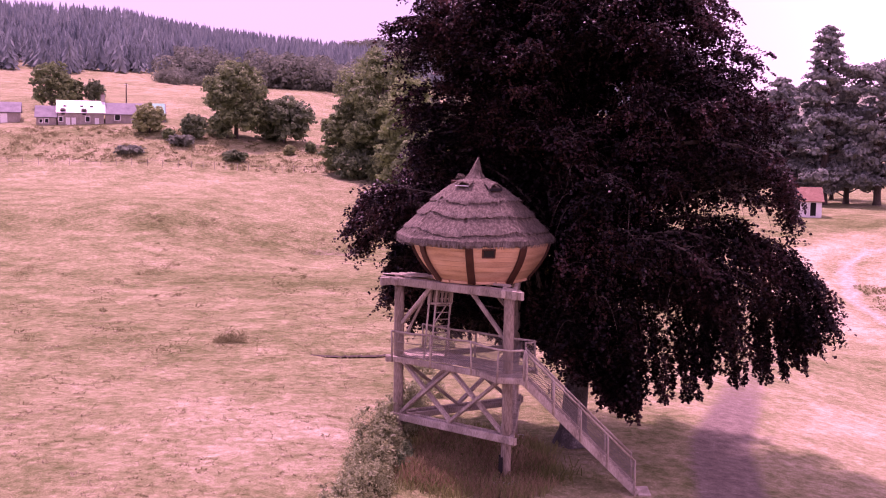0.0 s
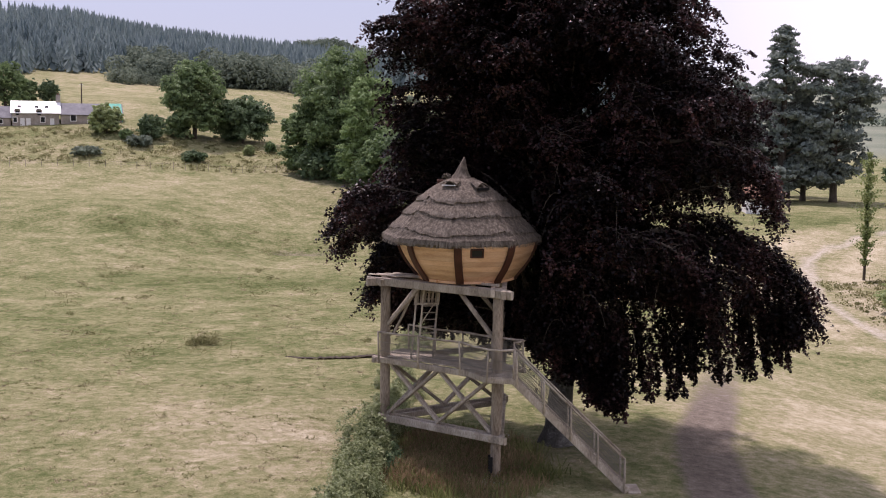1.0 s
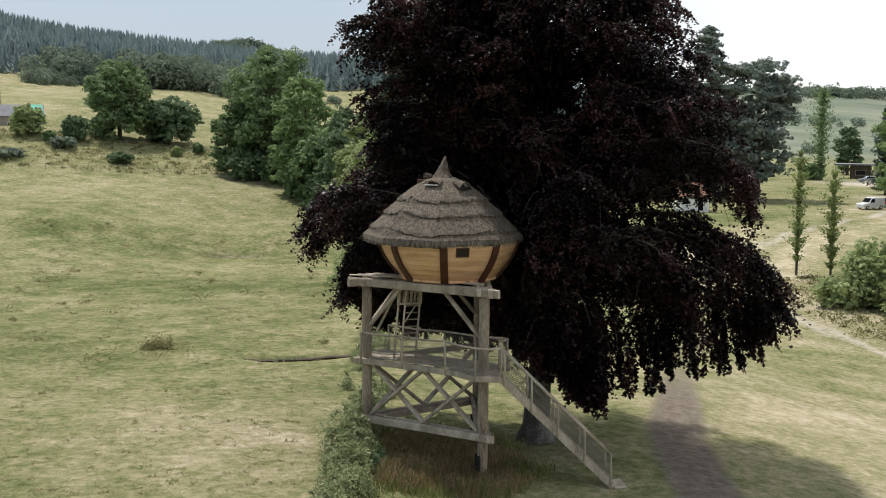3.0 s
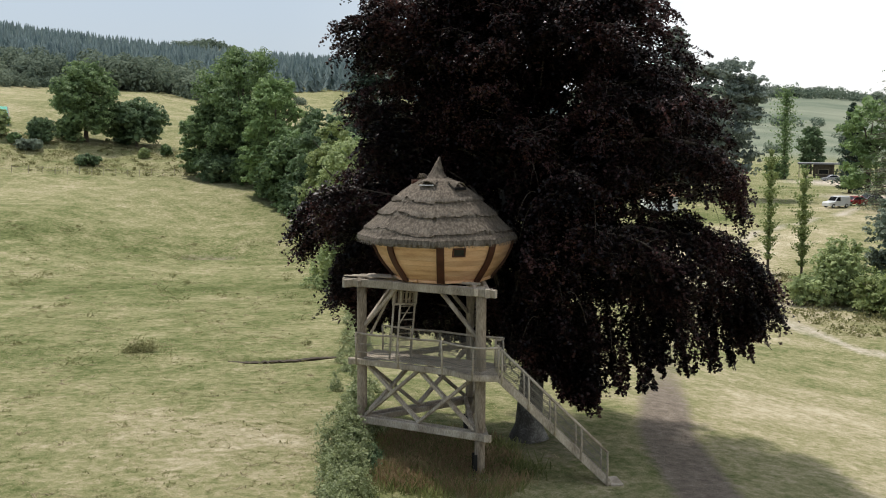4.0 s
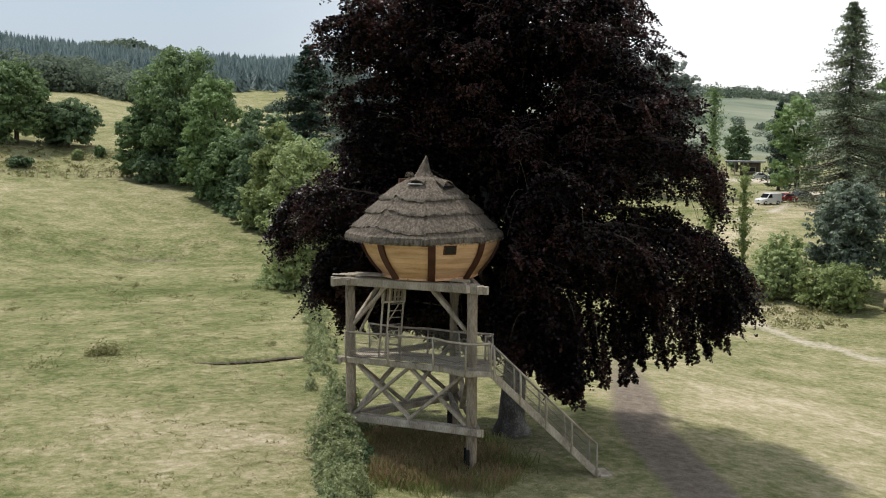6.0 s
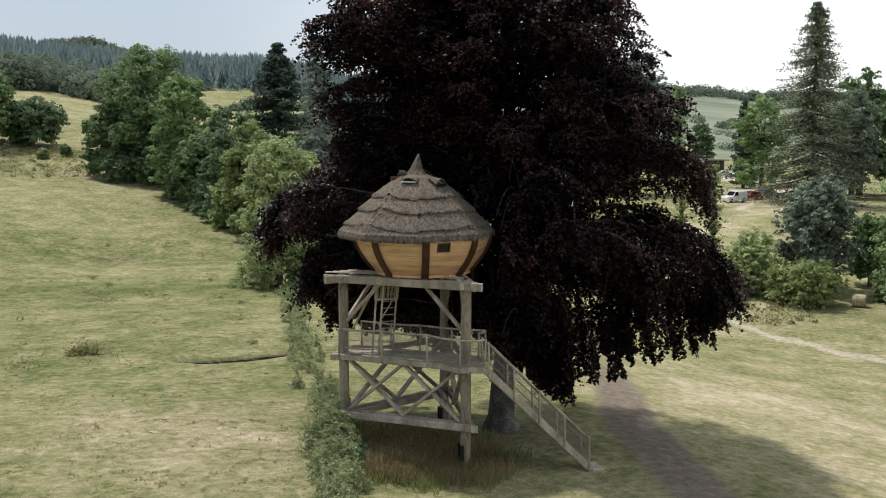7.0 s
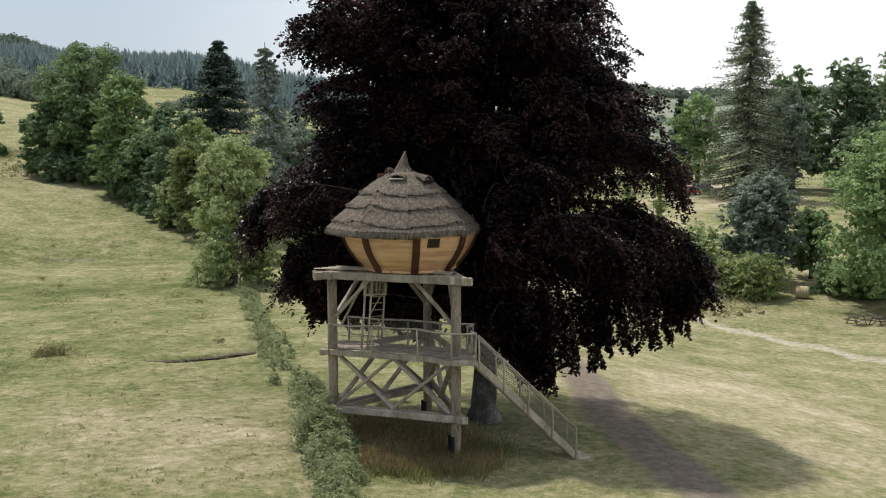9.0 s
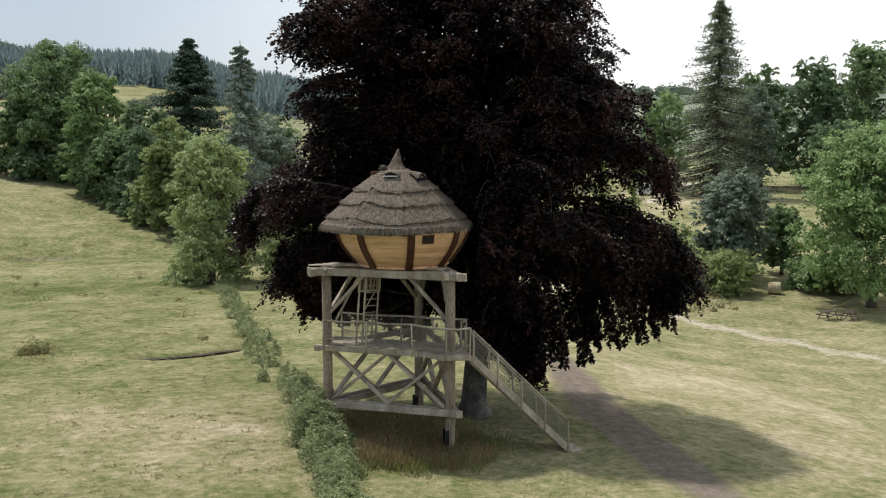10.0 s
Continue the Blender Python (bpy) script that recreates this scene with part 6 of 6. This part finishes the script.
# ---- farm, cottage and car park ----
STONE = surface("old_stone", [(0.20, 0.175, 0.15), (0.33, 0.29, 0.25), (0.45, 0.41, 0.36)], 1.2, 9, 0.9, 0.5, vary=0.08)
SLATE = surface("slate", [(0.11, 0.11, 0.12), (0.18, 0.18, 0.19), (0.25, 0.25, 0.26)], 0.8, 8, 0.85, 0.3, vary=0.08)
# slate whitened: the sun's glare painted into the roof colour
GLARE_SLATE = surface("slate_sun_glare", [(0.62, 0.63, 0.65), (0.74, 0.75, 0.77), (0.82, 0.83, 0.84)], 0.6, 6, 0.35, 0.1, vary=0.05)
WHITE = surface("white_paint", [(0.68, 0.67, 0.64), (0.78, 0.77, 0.75), (0.83, 0.82, 0.80)], 2, 20, 0.6, 0.1, vary=0.05)
TILE = surface("clay_tile", [(0.15, 0.08, 0.055), (0.24, 0.125, 0.085), (0.33, 0.20, 0.145)], 2, 12, 0.85, 0.4, vary=0.1)
GREEN_NET = surface("green_sheet", [(0.02, 0.22, 0.15), (0.04, 0.34, 0.24), (0.08, 0.42, 0.31)], 2, 14, 0.6, 0.3, vary=0.05)


def gabled(t, x0, x1, deep, eave, ridge, roof_mat, wall_mat, over=0.3):
    """Walls with gables and a two-sided roof with thickness, between x0 and x1."""
    bm = bmesh.new()
    sec = [(-deep / 2, -1.2), (deep / 2, -1.2), (deep / 2, eave), (0, ridge - 0.12), (-deep / 2, eave)]
    ends = [[bm.verts.new((x, y, z)) for y, z in sec] for x in (x0, x1)]
    for k in range(5):
        bm.faces.new((ends[0][k], ends[0][(k + 1) % 5], ends[1][(k + 1) % 5], ends[1][k]))
    bm.faces.new(ends[0][::-1])
    bm.faces.new(ends[1])
    part("wall", bm, wall_mat, t)
    for s in (-1, 1):
        rise = (ridge - eave) / (deep / 2)
        lo = Vector((0, s * (deep / 2 + over), eave - rise * over + 0.08))
        hi = Vector((0, 0, ridge + 0.08))
        mid = (lo + hi) / 2
        nrm = Vector((0, s * rise, 1)).normalized()
        bm = box_between(bmesh.new(), Vector((x0 - over, mid.y, mid.z)), Vector((x1 + over, mid.y, mid.z)), (hi - lo).length, 0.16, nrm, 0.02)
        part("roof", bm, roof_mat, t)


def opening(t, name, x, y, z, w, h, mat, frame_mat=None, front=-1):
    w_ob = part(name, timber((x - w / 2, y, z + h / 2), (x + w / 2, y, z + h / 2), 0.08, h, bevel=0.01), mat, t)
    if frame_mat:
        for dx in (-w / 2, w / 2):
            part("frame", timber((x + dx, y + front * 0.02, z - 0.05), (x + dx, y + front * 0.02, z + h + 0.05), 0.12, 0.1, bevel=0.01), frame_mat, w_ob)
        for dz in (0, h):
            part("frame", timber((x - w / 2, y + front * 0.02, z + dz), (x + w / 2, y + front * 0.02, z + dz), 0.1, 0.12, bevel=0.01), frame_mat, w_ob)


def farmhouse():
    t = thing("farmhouse", -67.2, 171.2, 12.0, "long stone farmhouse with dormers, sun glare painted pale on half its slate roof", "house", turn=17)
    gabled(t, -10.4, -7.0, 6.0, 1.7, 3.6, SLATE, STONE)
    # this stretch of slate carries the painted glare
    gabled(t, -6.7, 1.2, 6.4, 2.6, 4.6, GLARE_SLATE, STONE)
    gabled(t, 1.5, 12.0, 6.2, 2.4, 4.3, SLATE, STONE)
    y = -3.25
    for x in (-5.8, -2.2):
        d = part("dormer", timber((x, -3.3, 2.5), (x, -1.4, 2.5), 1.0, 1.3), STONE, t)
        part("dormer_roof", timber((x - 0.4, -2.45, 3.22), (x + 0.4, -2.45, 3.22), 2.0, 0.16), SLATE, d)
        part("pane", timber((x - 0.3, -3.33, 2.55), (x + 0.3, -3.33, 2.55), 0.06, 0.8), GLASS, d)
    for x in (-5.0, -4.0, 0.0):
        opening(t, "door", x, y, -0.2, 0.85, 1.9, WHITE, STONE)
    for x, z, w, h in ((-1.6, 0.9, 0.8, 1.0), (3.6, 1.2, 1.0, 1.1), (6.4, 0.6, 0.8, 0.8), (-6.2, 0.9, 0.7, 0.9), (-8.6, 0.6, 0.7, 0.8), (-9.6, 0.6, 0.6, 0.7)):
        opening(t, "window", x, y if x > -7 else -3.05, z, w, h, GLASS, WHITE)
    for x in (-5.5, -2.6, -0.9):
        part("skylight", timber((x - 0.3, -1.75, 3.68), (x + 0.3, -1.75, 3.68), 0.7, 0.05, (0, -0.62, 1)), GLASS, t)
    part("chimney", timber((1.1, 0, 3.6), (1.1, 0, 5.9), 0.75, 0.75, (0, 1, 0)), STONE, t)
    part("chimney_pot", tube(bmesh.new(), [(1.1, 0, 5.9), (1.1, 0, 6.25)], [0.16, 0.13], 8), TILE, t)
    part("roof_sheet", timber((9.6, -1.70, 3.46), (12.1, -1.70, 3.46), 3.9, 0.1, (0, -0.61, 1)), GREEN_NET, t, "green tarpaulin over the roof's end")
    part("gable_sheet", timber((12.12, -2.9, 1.1), (12.12, 2.9, 1.1), 0.06, 2.5), GREEN_NET, t, "green sheeting on the gable")


def barn():
    t = thing("stone_barn", -85.5, 170.5, 12.6, "small stone outbuilding with a grey slate roof", "barn", turn=18)
    gabled(t, -4, 4.2, 5.5, 1.9, 3.6, SLATE, STONE)
    opening(t, "door", 1.5, -2.8, -0.3, 1.2, 1.9, WHITE)
    opening(t, "window", -1.5, -2.8, 0.6, 0.8, 0.8, GLASS, WHITE)


def cottage():
    z = ground_at(48.8, 125)
    t = thing("cottage", 48.8, 125, z + 0.1, "small white cottage with a red tile roof behind the beech", "house", turn=-8)
    gabled(t, -2.6, 2.2, 4.5, 2.2, 3.9, TILE, WHITE)
    opening(t, "door", 1.0, -2.28, 0.0, 0.9, 2.0, GLASS, WHITE)
    opening(t, "window", -1.2, -2.28, 0.9, 0.9, 1.0, GLASS, WHITE)


def pavilion():
    z = ground_at(127, 235)
    t = thing("pavilion", 127, 235, z, "low flat-roofed dark timber building by the car park", "building", turn=-25)
    part("wall", timber((-1.2, 0, 1.5), (3.8, 0, 1.5), 4.4, 3.4), DARK_BARK, t)
    part("roof", timber((-5, 0, 3.5), (5, 0, 3.5), 6.5, 0.35), SLATE, t)
    for x in (-4.6, -2.6):
        for y in (-2.8, 2.8):
            part("post", timber((x, y, -0.3), (x, y, 3.4), 0.18, 0.18, (0, 1, 0)), OLD_WOOD, t)
    opening(t, "window", 1.3, -2.24, 0.9, 2.4, 1.2, GLASS, OLD_WOOD)


def car(name, x, y, turn, paint, label, long=4.3, wide=1.75, tall=1.5, van=False):
    """A parked car: body drawn from its side profile, glazed cabin, four wheels with rims."""
    z = max(ground_at(x + 1.2, y), ground_at(x - 1.2, y), ground_at(x, y))
    t = thing(name, x, y, z, label, "car", "parked cars", turn)
    L, H = long / 2, tall
    if van:
        low = [(-L, 0.28), (L, 0.28), (L, 0.75), (L * 0.93, 0.92), (L * 0.48, 1.02), (L * 0.18, H * 0.97), (0.0, H), (-L * 0.97, H), (-L, H * 0.9)]
        glass = [(L * 0.43, 1.06), (L * 0.17, H * 0.92), (-L * 0.05, H * 0.92), (-L * 0.05, 1.06)]
    else:
        low = [(-L, 0.28), (L, 0.28), (L, 0.62), (L * 0.92, 0.78), (L * 0.42, 0.92), (L * 0.10, H * 0.97), (-L * 0.12, H), (-L * 0.55, H * 0.97), (-L * 0.90, 0.98), (-L, 0.85)]
        glass = [(L * 0.37, 0.96), (L * 0.09, H * 0.92), (-L * 0.53, H * 0.92), (-L * 0.80, 1.0)]
    bm = bmesh.new()
    rows = []
    for f, s in ((-1, 0.93), (-0.86, 1.0), (0.86, 1.0), (1, 0.93)):
        rows.append([bm.verts.new((px * (0.985 if abs(f) == 1 else 1), f * wide / 2 * (1 - 0.13 * max(0, pz - 0.95) / (H - 0.9)), 0.28 + (pz - 0.28) * s)) for px, pz in low])
    n = len(low)
    for a, b in zip(rows, rows[1:]):
        for k in range(n):
            bm.faces.new((a[k], a[(k + 1) % n], b[(k + 1) % n], b[k]))
    bm.faces.new(rows[0][::-1])
    bm.faces.new(rows[-1])
    bmesh.ops.recalc_face_normals(bm, faces=bm.faces)
    part("body", bm, paint, t)
    for s in (-1, 1):
        bm = bmesh.new()
        face = [bm.verts.new((px, s * wide / 2 * (1.006 - 0.13 * max(0, pz - 0.95) / (H - 0.9)), pz)) for px, pz in glass]
        back = [bm.verts.new((v.co.x, v.co.y - s * 0.03, v.co.z)) for v in face]
        bm.faces.new(face)
        bm.faces.new(back[::-1])
        for k in range(4):
            bm.faces.new((face[k], back[k], back[(k + 1) % 4], face[(k + 1) % 4]))
        part("side_window", bm, GLASS, t)
        part("headlight", timber((L * 0.965, s * wide * 0.36 - 0.12, 0.68), (L * 0.965, s * wide * 0.36 + 0.12, 0.68), 0.1, 0.14), PALE, t)
        part("tail_light", timber((-L * 1.0, s * wide * 0.40 - 0.06, 0.85), (-L * 1.0, s * wide * 0.40 + 0.06, 0.85), 0.05, 0.25), TILE, t)
        for px in (L * 0.62, -L * 0.62):
            wheel = part("wheel", tube(bmesh.new(), [(px, s * wide / 2 - 0.19 * s, 0.31), (px, s * wide / 2 + 0.012 * s, 0.31)], [0.31, 0.31], 18), BLACK_STEEL, t)
            part("rim", tube(bmesh.new(), [(px, s * wide / 2 - 0.02 * s, 0.31), (px, s * wide / 2 + 0.025 * s, 0.31)], [0.19, 0.17], 12), PALE, wheel)
    x0, x1 = (L * 0.47, L * 0.18) if van else (L * 0.41, L * 0.10)
    z0, z1 = (1.04, H * 0.955) if van else (0.94, H * 0.955)
    part("windscreen", timber(((x0 + x1) / 2 + 0.02, -wide * 0.40, (z0 + z1) / 2 + 0.02), ((x0 + x1) / 2 + 0.02, wide * 0.40, (z0 + z1) / 2 + 0.02), math.hypot(x0 - x1, z1 - z0) * 0.9, 0.02, (z1 - z0, 0, x0 - x1), 0.004), GLASS, t)
    return t


PAINT_WHITE = plain("white_car_paint", (0.75, 0.75, 0.75), 0.25)
PAINT_RED = plain("red_car_paint", (0.30, 0.02, 0.025), 0.25)
PAINT_DARK = plain("dark_car_paint", (0.02, 0.022, 0.026), 0.25)
PAINT_GREY = plain("silver_car_paint", (0.35, 0.36, 0.37), 0.3, 0.4)
farmhouse()
barn()
cottage()
pavilion()
car("van", 78.2, 128.0, 196, PAINT_WHITE, "small white van parked on the grass", 4.2, 1.75, 1.8, True)
car("car", 83.2, 132.0, 190, PAINT_RED, "dark red car parked behind the van", 4.1)
car("car", 87.2, 135.0, 190, PAINT_DARK, "black car parked in the row", 4.3)
car("car", 89.4, 139.0, 190, PAINT_DARK, "dark estate car parked at the row's end", 4.5, 1.8, 1.6)
car("car", 120.5, 215, 170, PAINT_GREY, "silver car parked by the pavilion", 4.2)
car("car", 125.0, 216, 200, PAINT_WHITE, "white car parked by the pavilion", 4.2)


def bale():
    z = ground_at(52.3, 53.8)
    t = thing("hay_bale", 52.3, 53.8, z + 0.58, "round pale hay bale lying on the grass", "hay bale", turn=-30)
    bm = bmesh.new()
    rows = []
    for k, x in enumerate((-0.6, -0.58, -0.3, 0, 0.3, 0.58, 0.6)):
        r = 0.55 if abs(x) == 0.6 else 0.6
        rows.append([bm.verts.new((x, (r + 0.02 * noise.noise(Vector((x * 4, s, 0)))) * math.cos(2 * math.pi * s / 24), r * math.sin(2 * math.pi * s / 24))) for s in range(24)])
    for a, b in zip(rows, rows[1:]):
        for s in range(24):
            bm.faces.new((a[s], a[(s + 1) % 24], b[(s + 1) % 24], b[s]))
    bm.faces.new(rows[0][::-1])
    bm.faces.new(rows[-1])
    part("roll", bm, BALE, t, smooth=True)
    for x in (-0.35, -0.1, 0.15, 0.4):
        part("twine", tube(bmesh.new(), [(x, 0.61 * math.cos(q), 0.61 * math.sin(q)) for q in [2 * math.pi * s / 20 for s in range(21)]], [0.008] * 21, 4, False), PALE, t)


BALE = surface("hay", [(0.24, 0.19, 0.11), (0.42, 0.35, 0.22), (0.55, 0.47, 0.32)], 5, 40, 0.95, 0.8, (0.5, 1, 1), vary=0.05)
bale()


def picnic_table(x, y, turn):
    z = ground_at(x, y)
    t = thing("picnic_table", x, y, z, "dark wooden picnic table under the lime", "table", turn=turn)
    for k in range(5):
        part("board", timber((-0.8, -0.3 + 0.15 * k, 0.74), (0.8, -0.3 + 0.15 * k, 0.74), 0.135, 0.04), DARK_BARK, t)
    for s in (-1, 1):
        part("bench_board", timber((-0.8, s * 0.72, 0.45), (0.8, s * 0.72, 0.45), 0.26, 0.04), DARK_BARK, t)
        part("rail", timber((s * 0.6, -0.78, 0.41), (s * 0.6, 0.78, 0.41), 0.08, 0.07), DARK_BARK, t)
        for q in (-1, 1):
            part("leg", timber((s * 0.6, q * 0.62, -0.05), (s * 0.6, q * 0.22, 0.72), 0.08, 0.07), DARK_BARK, t)


picnic_table(51.6, 41.6, 30)
picnic_table(49.9, 42.3, 15)


def fence():
    t = thing("wire_fence", 0, 0, 0, "post and wire fence along the meadow's far edge", "fence")
    rng = random.Random(3)
    line = [(-74, 139), (-44, 141), (-22, 144)]
    pts = []
    for k in range(26):
        x, y = along(line, k / 25)
        z = ground_at(x, y)
        pts.append(Vector((x, y, z + 0.95)))
        part("post", tube(bmesh.new(), [(x, y, z - 0.3), (x + rng.uniform(-0.06, 0.06), y, z + 1.2)], [0.045, 0.04], 7), OLD_WOOD, t)
    for dz in (0.0, -0.4):
        bm = bmesh.new()
        tube(bm, [p + Vector((0, 0, dz)) for p in pts], [0.012] * len(pts), 4, False)
        part("wire", bm, WIRE, t)


fence()


def utility_pole():
    z = ground_at(-67, 190)
    t = thing("utility_pole", -67, 190, z, "wooden utility pole behind the farmhouse", "pole")
    part("pole", tube(bmesh.new(), [(0, 0, -0.3), (0, 0, 4.6)], [0.14, 0.10], 10), DARK_BARK, t)
    part("insulator", tube(bmesh.new(), [(-0.3, 0, 4.3), (0.3, 0, 4.3)], [0.05, 0.05], 6), PALE, t)


utility_pole()
